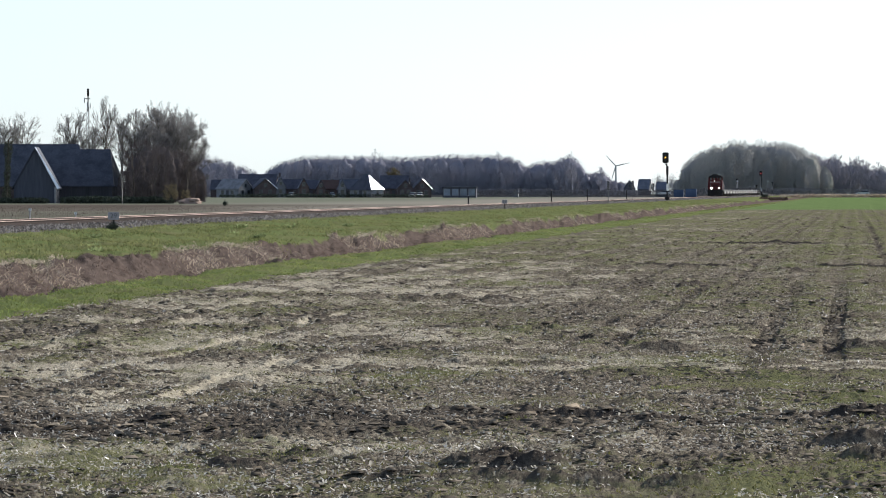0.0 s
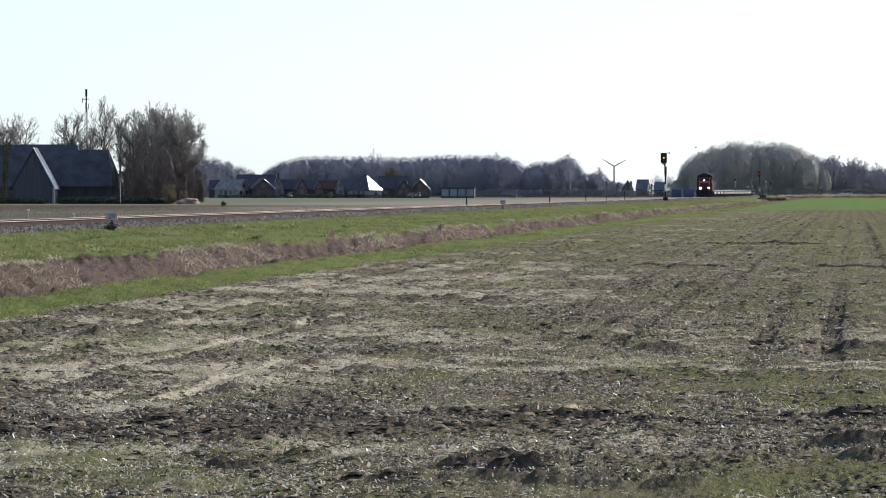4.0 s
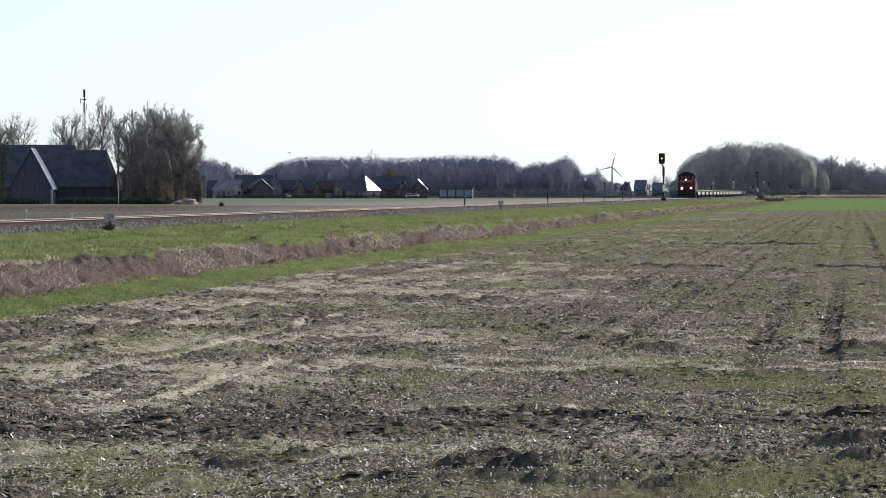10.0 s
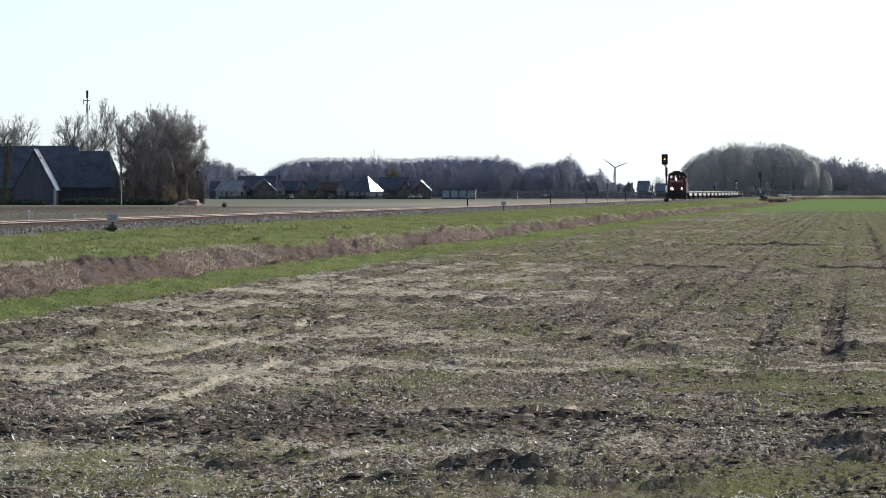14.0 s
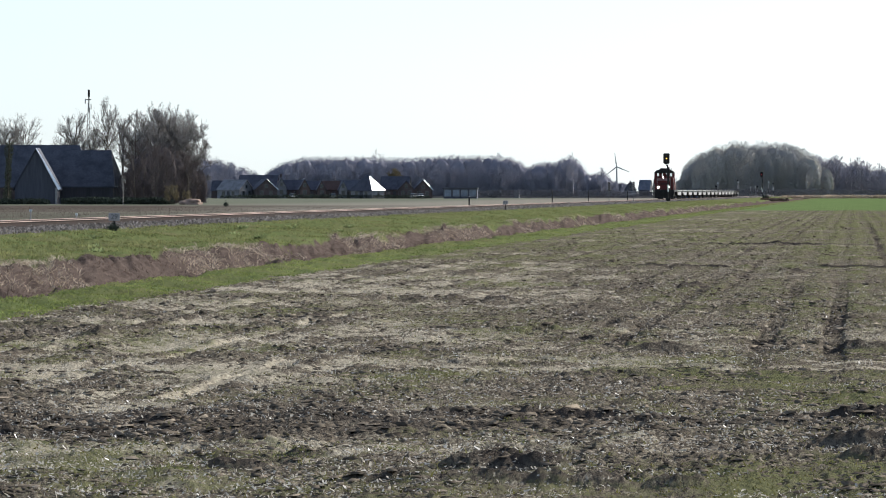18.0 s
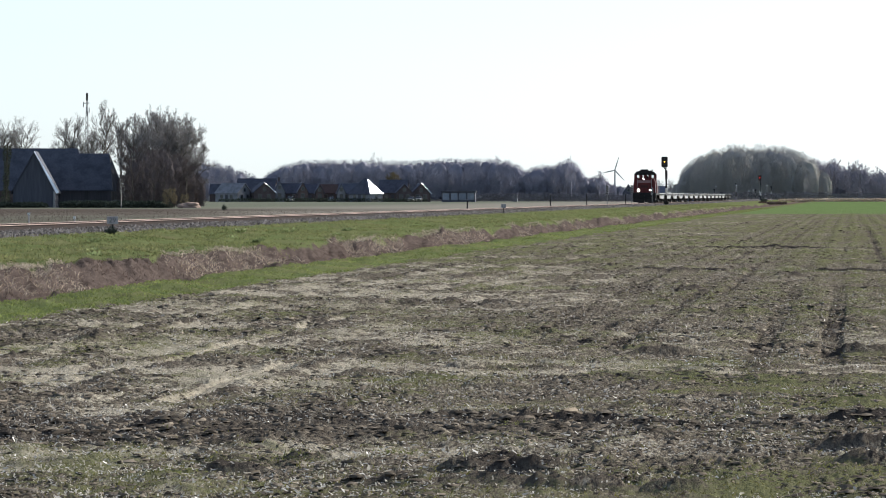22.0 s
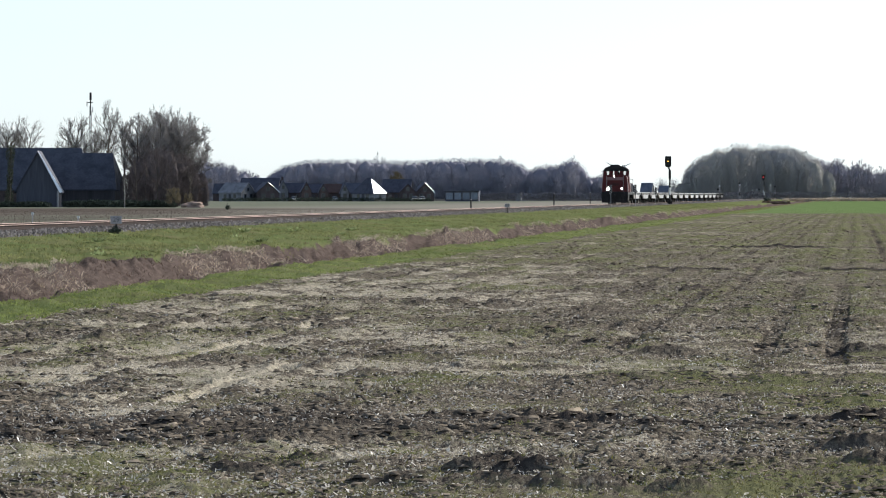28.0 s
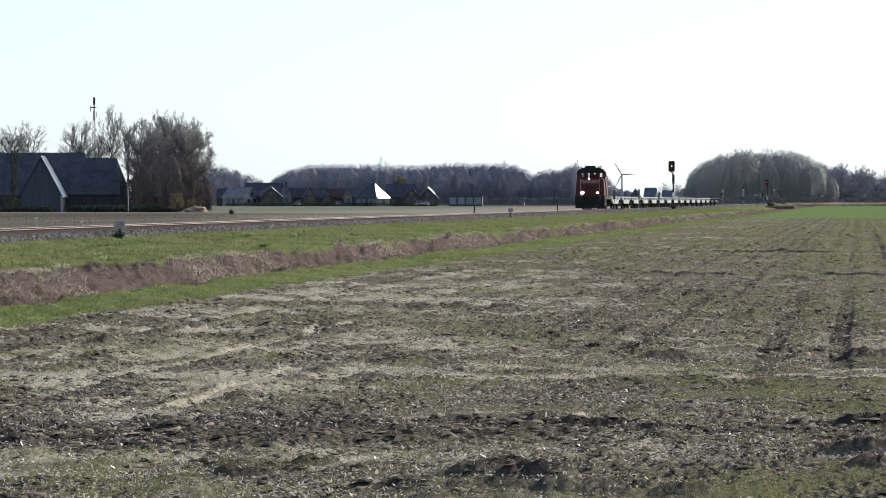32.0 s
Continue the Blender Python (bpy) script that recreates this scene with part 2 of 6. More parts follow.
def raw_mesh(name, verts, faces, material, smooth=False):
    """A mesh from number arrays; all faces have the same number of corners."""
    me = bpy.data.meshes.new(name)
    verts, faces = np.asarray(verts, np.float32), np.asarray(faces, np.int32)
    k = faces.shape[1]
    me.vertices.add(len(verts)), me.loops.add(faces.size), me.polygons.add(len(faces))
    me.vertices.foreach_set("co", verts.ravel())
    me.loops.foreach_set("vertex_index", faces.ravel())
    me.polygons.foreach_set("loop_start", np.arange(0, faces.size, k, dtype=np.int32))
    if smooth:
        me.polygons.foreach_set("use_smooth", np.ones(len(faces), bool))
    me.update(calc_edges=True)
    me.materials.append(material)
    return me


rng = np.random.default_rng(7)


def hashed(i, j, seed):
    h = (i.astype(np.int64) * 374761393 + j.astype(np.int64) * 668265263 + seed * 1442695041) & 0x7FFFFFFF
    h = ((h ^ (h >> 13)) * 1274126177) & 0x7FFFFFFF
    return ((h ^ (h >> 16)) & 0xFFFF) / 65535.0


def value_noise(x, y, seed=0):
    i, j = np.floor(x), np.floor(y)
    u, v = x - i, y - j
    u, v = u * u * (3 - 2 * u), v * v * (3 - 2 * v)
    a, b, c, d = hashed(i, j, seed), hashed(i + 1, j, seed), hashed(i, j + 1, seed), hashed(i + 1, j + 1, seed)
    return (a * (1 - u) + b * u) * (1 - v) + (c * (1 - u) + d * u) * v


def fbm(x, y, seed=0, n=3):
    s, a, t = 0, 1.0, 0
    for k in range(n):
        s, t = s + a * value_noise(x * 2 ** k + 17 * k, y * 2 ** k - 9 * k, seed + k), t + a
        a *= 0.5
    return s / t


def step(a, b, x):
    t = np.clip((x - a) / (b - a), 0, 1)
    return t * t * (3 - 2 * t)


# ---- the ground sheet ----
PROFILE = ((-9000, 0), (10.6, 0), (11.6, 0.05), (12.6, 0.0), (13.9, -0.75), (15.0, -0.82), (16.4, -0.28), (16.85, 0.08), (17.6, 0.14), (23.3, 0.47), (24.1, 0.53), (27.9, 0.53), (28.8, 0.45), (33, 0.15), (40, 0.0), (9000, 0))
MOUNDS = ((-1.9, 31.4, 0.42, 0.2, 0.08), (-1.98, 32.7, 0.28, 0.22, 0.075), (-2.0, 34.2, 0.3, 0.2, 0.04), (-2.15, 31.6, 0.2, 0.16, 0.055), (-1.75, 30.25, 0.75, 0.16, 0.06), (-1.3, 31.0, 0.4, 0.14, 0.04), (-2.5, 30.7, 0.3, 0.14, 0.04), (-3.45, 31.7, 0.2, 0.17, 0.06), (-3.2, 33.4, 0.16, 0.14, 0.05), (0.02, 35.2, 0.34, 0.16, 0.075),
          (0.12, 33.3, 0.22, 0.14, 0.06), (-0.92, 30.3, 0.16, 0.13, 0.045), (-0.3, 36.6, 0.3, 0.14, 0.035),
          (-1.9, 39.3, 0.36, 0.15, 0.05), (-1.35, 38.6, 0.3, 0.25, 0.035), (0.02, 39.3, 0.4, 0.16, 0.06), (-1.9, 56.2, 0.36, 0.22, 0.075), (0.1, 57.0, 0.4, 0.22, 0.075), (-4.63, 37.8, 0.2, 0.3, 0.045),
          (-6.1, 56.8, 0.14, 0.4, 0.05), (-6.6, 69.5, 0.16, 0.5, 0.05), (-5.05, 81.0, 0.24, 0.6, 0.06), (-6.3, 81.5, 0.2, 0.6, 0.055), (-5.8, 82.5, 0.15, 0.5, 0.045), (-7.4, 108, 0.24, 0.8, 0.07),
          (-4.3, 50.0, 0.2, 0.3, 0.04), (-8.2, 61.0, 0.28, 0.5, 0.025), (-2.7, 95.0, 0.3, 0.8, 0.06), (-1.2, 110.0, 0.3, 0.8, 0.07), (-3.6, 118.0, 0.4, 0.7, 0.06), (-0.6, 84.0, 0.5, 0.5, 0.05))
# compacted wheel strips: middle, half width, from and to; a crumbled ridge stands along the right of each
STRIPS = ((-5.2, 0.13, 36, 62), (-6.55, 0.1, 44, 74), (-8.45, 0.18, 50, 80))
RUTS = ((-0.93, 0.125, 56, 98), (-0.22, 0.13, 54, 100), (-2.45, 0.125, 58, 96), (-3.55, 0.125, 60, 100), (-2.9, 0.101, 45, 200), (-6.9, 0.108, 42, 150), 
        (0.75, 0.115, 38, 300), (-9.0, 0.108, 50, 200), (-3.8, 0.086, 75, 375), (1.7, 0.115, 38, 325), (-2.1, 0.086, 88, 375))


def ground(x, y):
    """Height, cover (crust, seedlings) and zone (turf, litter, meadow) at x, y."""
    d = -x + 0.5 * (fbm(y * 0.07, x * 0, 3) - 0.5)
    scallop = 1.3 * (fbm(y * 0.22, x * 0, 60, 4) - 0.5) * np.exp(-((d - 16.6) / 0.9) ** 2)
    z = np.interp(d + scallop, [p[0] for p in PROFILE], [p[1] for p in PROFILE])
    far = np.hypot(x, y)
    field = 1 - step(10.3, 10.9, d + 0.5 * (fbm(x * 1.2, y * 0.5, 5) - 0.5))
    bank = step(10.4, 11, d) * (1 - step(23.0, 23.4, d))
    litter = step(12.5, 12.9, d + 0.7 * (fbm(y * 0.4, x, 8) - 0.5)) * (1 - step(16.7, 17.2, d + 1.1 * (fbm(y * 0.2, x * 0.4, 9) - 0.5)))
    meadow = step(28.6, 30, d)
    green = step(485, 530, y + 40 * (fbm(x * 0.3, y * 0.05, 31) - 0.5)) * (1 - meadow)
    # bare field: cross bands of tillage, wheel ruts and clods
    wob = 1.6 * (fbm(x * 0.5, y * 0.2, 11) - 0.5)
    rough = 0.6 + 0.3 * step(0.5, 0.7, fbm(x * 0.35, y * 0.06, 12))
    band = np.exp(-((y - 50.6 + 0.4 * wob) / 0.5) ** 2) + 0.75 * np.exp(-((y - 52.9 + 0.45 * wob) / 0.4) ** 2) * step(-4.5, -3, x) + 0.7 * np.exp(-((y - 45.6 + 0.44 * x + wob) / 1.1) ** 2) * step(-3, -5, x) + 0.8 * np.exp(-((y - 57.5 + wob) / 1.2) ** 2) * step(-5.5, -7, x)
    strip, berm = np.zeros_like(x), np.zeros_like(x)
    for sx, w, a, b in STRIPS:
        u = x - sx - 0.1 * (fbm(y * 0.09, x * 0 + sx * 5, 47) - 0.5)
        on = step(a - 2, a + 2, y) * (1 - step(b - 5, b + 5, y))
        strip = np.maximum(strip, (1 - step(w * 0.7, w * 1.15, np.abs(u + 0.06 * (value_noise(x * 6, y * 2, 48) - 0.5)))) * on * (0.12 + 0.88 * step(0.38, 0.56, fbm(y * 0.2, x * 0 + sx, 49))))
        berm = np.maximum(berm, np.exp(-((u - w - 0.12) / 0.085) ** 2) * on * (0.4 + 0.6 * value_noise(y * 0.8, x * 0 + sx, 50)))
    lo = 35.0 + 3.2 * step(-3.8, -1.0, x)
    tilled = step(lo, lo + 0.9, y + wob) * (1 - step(40.0, 41.0, y + wob)) * (1 - 0.35 * step(-3.2, -1.2, x))
    # patches of loose dark clods between flat pale crust
    cloddy = step(0.41, 0.62, fbm(x * 1.3, y * 0.5, 46, 5) + 0.22 * tilled + 0.2 * berm - 0.22 * np.clip(band, 0, 1) - 0.2 * strip - 0.05 * step(-1.5, 0.5, x) - 0.05 * step(35.5, 34.5, y))
    rows = 0.5 + 0.5 * np.sin(x * 6.2832 / 0.75 + 1.5 * fbm(x * 0.2, y * 0.05, 13))
    patch = 0.3 * fbm(x * 0.55, y * 0.14, 14, 4) + 0.7 * fbm(x * 2.2, y * 0.7, 54, 5)
    streak = fbm(x * 0.12, y * 0.35, 34, 3)
    crust = np.clip(0.95 * band * (1 - 0.12 * step(-2.2, -0.8, x)) + 1.1 * (patch - 0.5) + 0.16 * step(77, 94, y) * (1 - step(110, 135, y)) * step(-5, -8, x) + 0.1 * step(-2, -6, x) - 0.16 * step(62, 120, y) + 0.12 + 0.8 * (streak - 0.5) + 0.2 + 0.12 * step(35.5, 34.5, y) * step(-2.4, -3.4, x) - 0.08 * step(36, 35, y) * step(-3, -2.2, x) - 0.2 * step(-6.5, -2.5, x) - 0.16 * step(-1.6, -0.3, x) - 0.42 * cloddy + 0.75 * strip - 0.35 * berm - 0.3 * tilled + 0.04 * step(31.9, 30.9, y) + 0.5 * np.exp(-((y - 165.5) / 2.2) ** 2) * step(-8, -6, x), 0, 1)
    seed = np.clip(1.6 * (fbm(x * 0.8, y * 0.25, 15, 4) - 0.42) + 0.08 + 0.14 * rows + 0.22 * step(60, 110, y) * (rows - 0.5) + 0.28 * step(75, 175, y) + 0.16 * step(-4, 0, x) + 0.14 * step(36, 34.5, y) * step(-3.2, -2, x) - 0.7 * (streak - 0.5) + 0.08 * np.exp(-((y - 47.5) / 3.2) ** 2) * step(-2.5, 0, x) - 0.3 * strip - 0.2 * berm - 0.5 * tilled - 0.12 * step(35.5, 34.5, y) * step(-1.5, -3, x) + 0.1 * step(31.9, 30.9, y), 0, 1)
    rut = np.zeros_like(x)
    for rx, w, a, b in RUTS:
        wander = rx + 0.12 * (fbm(y * 0.08, x * 0 + rx * 7, 16) - 0.5)
        near = (np.exp(-((x - wander) / w) ** 2) if w < 0.12 else 1 - step(w * 0.75, w * 1.1, np.abs(x - wander + 0.05 * (value_noise(x * 7, y * 1.5, 55) - 0.5)))) * step(a - 3, a + 3, y) * (1 - step(b - 8, b + 8, y))
        rut = np.maximum(rut, near * (0.75 + 0.25 * np.sign(np.sin(y * 6.2832 / 0.42 + x * 9))) * (0.45 + 0.55 * step(0.35, 0.55, fbm(y * 0.06, x * 0 + rx, 17))))
    crumb = step(60, 170, y)
    clod = (1 - np.abs(2 * value_noise(x * 2.0, y * 1.0, 18) - 1)) * 0.012 + (1 - np.abs(2 * value_noise(x * 6.0 + 2 * value_noise(x * 3, y * 1.5, 58), y * 7.0, 19) - 1)) ** 2 * 0.024 \
        + value_noise(x * 15, y * 10, 20) ** 3 * 0.045 * (1 - 0.4 * crumb) + value_noise(x * 45, y * 17, 35) ** 2 * 0.02 * (1 - crumb)
    mound = np.zeros_like(x)
    for mx, my, w, l, h in MOUNDS:
        q = ((x - mx) / w) ** 2 + ((y - my) / l) ** 2
        mound += np.where(q < 9, h * np.exp(-q ** 2.2) * (0.4 + 0.8 * value_noise(x * 5, y * 9, 21) + 0.5 * value_noise(x * 16, y * 20, 51)), 0)
    lump = step(0.66, 0.8, value_noise(x * 1.7, y * 0.9, 22)) * 0.05 * value_noise(x * 8, y * 6, 23)
    ridge = 0.07 * np.exp(-((y - 170 + 0.1 * (fbm(x * 0.9, y * 0, 24) - 0.5)) / 0.1) ** 2) * step(-5.2, -4.4, x) * (0.25 + 0.75 * step(0.3, 0.5, value_noise(x * 1.3, y * 0, 53))) \
        + 0.06 * np.exp(-((y - 119 + 0.7 * (fbm(x * 0.8, y * 0, 56) - 0.5)) / 0.1) ** 2) * step(-5.0, -4.2, x) * step(0.3, 0.55, fbm(x * 0.9, y * 0, 57))
    relief = field * (1 - 0.8 * green) * (rough * clod * (0.66 + 0.4 * cloddy + 0.45 * tilled) * (1 - 0.45 * np.clip(band, 0, 1)) * (1 - 0.7 * strip) * (1 + step(60, 200, y)) + mound + lump * (1 - green) + ridge - 0.04 * strip + 0.035 * berm * (0.3 + value_noise(x * 9, y * 5, 52)) - 0.06 * rut + 0.02 * rows + 0.04 * (fbm(x * 0.5, y * 0.3, 25) - 0.5))
    fade = 1 - step(400, 900, far)
    z = z + fade * (relief + (1 - field) * (1 - meadow) * (0.3 * (fbm(x * 1.3, y * 0.6, 26, 4) - 0.5) * step(23.4, 22.6, d) + litter * (0.42 * (fbm(x * 1.6, y * 0.33, 27, 4) - 0.5) + 0.22 * (value_noise(x * 5, y * 2, 33) - 0.5))))
    keep = field * (1 - green)
    # Alpha: dark soil, plus shade painted on clods, berms, mounds and ridges.
    cover = np.stack([keep * crust * (1 - 0.8 * rut) * (1 - np.clip(mound * 13, 0, 0.95)), keep * seed * (1 - 0.9 * rut) * (1 - np.clip(mound * 13, 0, 0.95)), meadow, keep * np.clip(0.85 * rut + 8.0 * mound + 0.36 * cloddy + 0.35 * berm + 0.4 * tilled + 30 * ridge, 0, 1) + meadow * (1 - step(60, 100, d)) * step(380, 540, y)], -1)
    stubble = meadow * step(36, 80, d + 34 * (fbm(x * 0.09, y * 0.02, 28, 4) - 0.5)) * (1 - step(680, 760, y))
    turf = np.clip(bank * (1 - litter), 0, 1)
    zone = np.stack([turf, np.clip(litter * bank, 0, 1), stubble, green * field], -1)
    return z, cover, zone, rut


def ground_sheet():
    inside = np.radians(np.linspace(-9.3, 0.9, 660))
    outside = np.radians(np.arange(6.0, 347.0, 9.0))
    ang = np.concatenate([inside, outside])
    rings = [0.0]
    while rings[-1] < 4900:
        r = rings[-1]
        rings.append(r + (0.9 if r < 28.4 else 0.08 if r < 48 else 0.08 * (r / 48) ** 2 if r < 600 else r * 0.05))
    r = np.sort(np.concatenate([rings, np.arange(169.3, 171.4, 0.07), np.arange(118.5, 120.3, 0.08)]))
    R, A = np.meshgrid(r, ang, indexing="ij")
    x, y = R * np.sin(A), R * np.cos(A)
    z, cover, zone, _ = ground(x, y)
    n, k = R.shape
    idx = np.arange(n * k).reshape(n, k)
    a, b = idx[:-1], idx[1:]
    quads = np.stack([a, np.roll(a, -1, 1), np.roll(b, -1, 1), b], -1).reshape(-1, 4)[:, ::-1]
    me = raw_mesh("ground", np.stack([x, y, z], -1).reshape(-1, 3), quads, M_GROUND)
    for name, data in (("cover", cover), ("zone", zone)):
        layer = me.color_attributes.new(name, "FLOAT_COLOR", "POINT")
        layer.data.foreach_set("color", data.astype(np.float32).ravel())
    ob = new("ground", me)
    return tagged(ob, "bare clay field with clods, seedlings and grass banks", "ground", kind="structure")


ground_sheet()


# ---- grass, reeds, seedlings and straw ----
def blades(name, x, y, height, width, material, lean=0.35, sink=0.02, droop=0.0):
    """Upright leaves, each a bent strip of two triangles and a tip."""
    n = len(x)
    z = ground(x, y)[0] - sink
    h = height * rng.uniform(0.55, 1.3, n)
    w = width * rng.uniform(0.6, 1.4, n)
    turn = rng.uniform(0, 6.283, n)
    away = rng.uniform(0, 6.283, n)
    l = lean * h * rng.uniform(0.2, 1.6, n)
    sx, sy, dx, dy = np.cos(turn) * w / 2, np.sin(turn) * w / 2, np.cos(away) * l, np.sin(away) * l
    base, up = np.stack([x, y, z], -1), lambda f, g: np.stack([dx * f, dy * f, h * g], -1)
    side = np.stack([sx, sy, 0 * sx], -1)
    v = np.stack([base - side, base + side, base + up(0.35, 0.6) + side * 0.7, base + up(0.35, 0.6) - side * 0.7, base + up(1.0, 1.0 - droop)], 1).reshape(-1, 3)
    i = np.arange(n)[:, None] * 5
    f = np.concatenate([i + np.array([[0, 1, 2]]), i + np.array([[0, 2, 3]]), i + np.array([[3, 2, 4]])], 0)
    return new(name, raw_mesh(name, v, f, material))


def spread(n, d0, d1, y0, y1, power=1.0):
    """Random places between two lines along the railway, thicker near y0."""
    u = rng.uniform(0, 1, n) ** power
    return -rng.uniform(d0, d1, n), y0 * (y1 / y0) ** u


def shards(name, n, reach, least, length, width, tilt, material, label):
    """Flat shards of straw lying at random tilts on the field."""
    y = 28.5 * (reach / 28.5) ** rng.uniform(0, 1, n)
    x = np.tan(np.radians(rng.uniform(-9.3, 0.9, n))) * y
    keep = (x > -10.5) & (fbm(x * 0.9, y * 0.4, 43) > least)
    x, y = x[keep], y[keep]
    n = len(x)
    up = np.array([0.0, 0.0, 1.0]) + rng.normal(0, 1, (n, 3)) * np.where(rng.uniform(0, 1, n) < 0.5, 0.3, tilt)[:, None]
    up /= np.linalg.norm(up, axis=1)[:, None]
    a = rng.uniform(0, 6.283, n)
    along = np.cross(up, np.stack([np.cos(a), np.sin(a), 0 * a], -1))
    along /= np.linalg.norm(along, axis=1)[:, None]
    side = np.cross(up, along)
    ln, wd = length * np.clip(np.exp(rng.normal(0, 0.45, n)), 0.35, 1.6) * (y / 32) ** 0.1, width * np.exp(rng.normal(0, 0.3, n)) * (y / 32) ** 0.1
    c = np.stack([x, y, ground(x, y)[0] + 0.018], -1)
    along, side = along * ln[:, None], side * wd[:, None]
    v = np.stack([c - along - side, c + along - side * 0.6, c + along + side * 0.6, c - along + side], 1).reshape(-1, 3)
    return tagged(new(name, raw_mesh(name, v, np.arange(4 * n).reshape(-1, 4), material)), label, "straw", kind="stuff")


def grow():
    x, y = spread(110000, 16.9, 23.4, 106, 900, 1.15)
    keep = fbm(x * 0.7, y * 0.2, 41, 4) > 0.3 + 0.25 * rng.uniform(0, 1, len(x))
    tagged(blades("bank_grass", x[keep], y[keep], 0.09, 0.021, M_GRASS, lean=1.0, droop=0.25), "rough green grass on the railway bank", "grass", kind="stuff")
    x, y = spread(52000, 10.4, 12.9, 66, 800, 1.25)
    tagged(blades("verge_grass", x, y, 0.06, 0.017, M_VERGE, lean=1.0, droop=0.2), "bright green grass strip along the ditch", "grass", kind="stuff")
    x, y = spread(64000, 13.4, 18.0, 76, 800, 1.25)
    keep = (fbm(x * 0.7, y * 0.2, 42) > 0.24) & (-x < 16.9 + 0.9 * (fbm(y * 0.2, x * 0.4, 9) - 0.5))
    tagged(blades("dead_reeds", x[keep], y[keep], 0.1, 0.012, M_REED, lean=1.4, droop=0.45), "matted dead brown reeds on the ditch bank", "reeds", kind="stuff")
    x, y = spread(60000, 15.0, 17.9, 76, 800, 1.15)
    keep = fbm(x * 0.6, y * 0.14, 45, 4) + 0.2 * np.exp(-((-x - 16.6) / 0.5) ** 2) - 0.5 * step(17.0, 17.4, -x) > 0.6
    tagged(blades("flattened_straw", x[keep], y[keep], 0.12, 0.017, M_PALE_REED, lean=2.2, sink=-0.03, droop=0.7), "pale flattened reed straw along the bank's edge", "straw", kind="stuff")
    x, y = spread(26000, 29.5, 95, 150, 640, 0.8)
    tagged(blades("meadow_stubble", x, y, 0.13, 0.03, M_STUBBLE, lean=0.7, droop=0.2), "brownish dry stubble beyond the track", "stubble", kind="stuff")
    # seedlings in thin rows on the field
    n = 85000
    y = 28.5 * (300 / 28.5) ** (rng.uniform(0, 1, n) ** 0.95)
    a = np.radians(rng.uniform(-9.3, 0.9, n))
    x = np.tan(a) * y
    c = ground(x, y)[1][:, 1]
    keep = (rng.uniform(0, 1, n) < c * 2.0) & (x > -10.7)
    x, y = x[keep], y[keep]
    tagged(blades("seedlings", x, y, 0.035, 0.012, M_SPROUT, lean=0.9), "sparse green seedlings and weeds in the clay", "seedlings", kind="stuff")
    # loose clods of clay, thickest in the tilled band
    n = 175000
    y = 28.5 * (360 / 28.5) ** (rng.uniform(0, 1, n) ** 1.1)
    x = np.tan(np.radians(rng.uniform(-9.3, 0.9, n))) * y
    thick = fbm(x * 1.3, y * 0.5, 46, 5) + 0.4 * np.exp(-((y - 37.9) / 2.3) ** 4) * (1 - 0.5 * step(-3.2, -1.2, x)) - 0.25 * np.exp(-((y - 52) / 1.6) ** 2)
    z, _, _, rut = ground(x, y)
    thick = thick + 0.25 * rut - 0.16 * step(70, 120, y) - 0.3 * step(110, 330, y) - 0.13 * step(35.2, 34.2, y) - 0.1 * np.exp(-((y - 47) / 3) ** 2) * step(-3, -1, x)
    keep = (x > -10.4) & (thick > 0.25 + 0.36 * rng.uniform(0, 1, n))
    x, y, z, thick = x[keep], y[keep], z[keep], thick[keep]
    n = len(x)
    s = 0.0045 * np.clip(np.exp(rng.normal(0, 0.6, n)), 0.4, 2.8) * (0.6 + 0.8 * thick) * (y / 30) ** 0.45
    # single large clods turned up in the far half of the field
    bx, by = rng.uniform(-9.6, 1.2, 300), 105 * (350 / 105) ** rng.uniform(0, 1, 300)
    keep = fbm(bx * 0.25, by * 0.02, 62) > 0.44
    bx, by = bx[keep], by[keep]
    x, y, z, s = np.append(x, bx), np.append(y, by), np.append(z, ground(bx, by)[0]), np.append(s, rng.uniform(0.014, 0.034, len(bx)) * (by / 200) ** 0.7)
    n = len(x)
    c = np.stack([x, y, z], -1)
    wedge = np.array([[-1, -1, 0], [1, -1, 0], [1, 1, 0], [-1, 1, 0], [-0.7, -0.5, 1.0], [0.7, -0.5, 1.0]])
    a = rng.normal(0, 0.7, n)
    v = (wedge[None] + rng.uniform(-0.4, 0.4, (n, 6, 3))) * s[:, None, None] * rng.uniform(0.6, 1.5, (n, 1, 3)) * np.array([2.3, 1.8, 0.8])
    v = c[:, None] + np.stack([v[..., 0] * np.cos(a)[:, None] - v[..., 1] * np.sin(a)[:, None], v[..., 0] * np.sin(a)[:, None] + v[..., 1] * np.cos(a)[:, None], v[..., 2]], -1)
    i = np.arange(n)[:, None] * 6
    f = np.concatenate([i + np.array([t]) for t in ([0, 1, 5], [0, 5, 4], [2, 3, 4], [2, 4, 5], [1, 2, 5], [3, 0, 4])], 0)
    tagged(new("clay_clods", raw_mesh("clay_clods", v.reshape(-1, 3), f, M_CLOD)), "loose crumbled clods of grey-brown clay", "clods", kind="stuff")
    # clumps of grass left in the tillage
    cx = np.array([-3.55, -3.3, -2.75, -1.98, -0.15, -0.25, -1.25, -0.9, -5.9, -7.9, -7.7, -2.15, 0.15, -3.75, -1.45, -2.3])
    cy = np.array([26.0, 26.6, 27.6, 25.9, 26.4, 29.0, 24.6, 31.5, 45.5, 46.5, 45.0, 28.0, 31.0, 24.9, 36, 30.6])
    cy = cy * 1.25
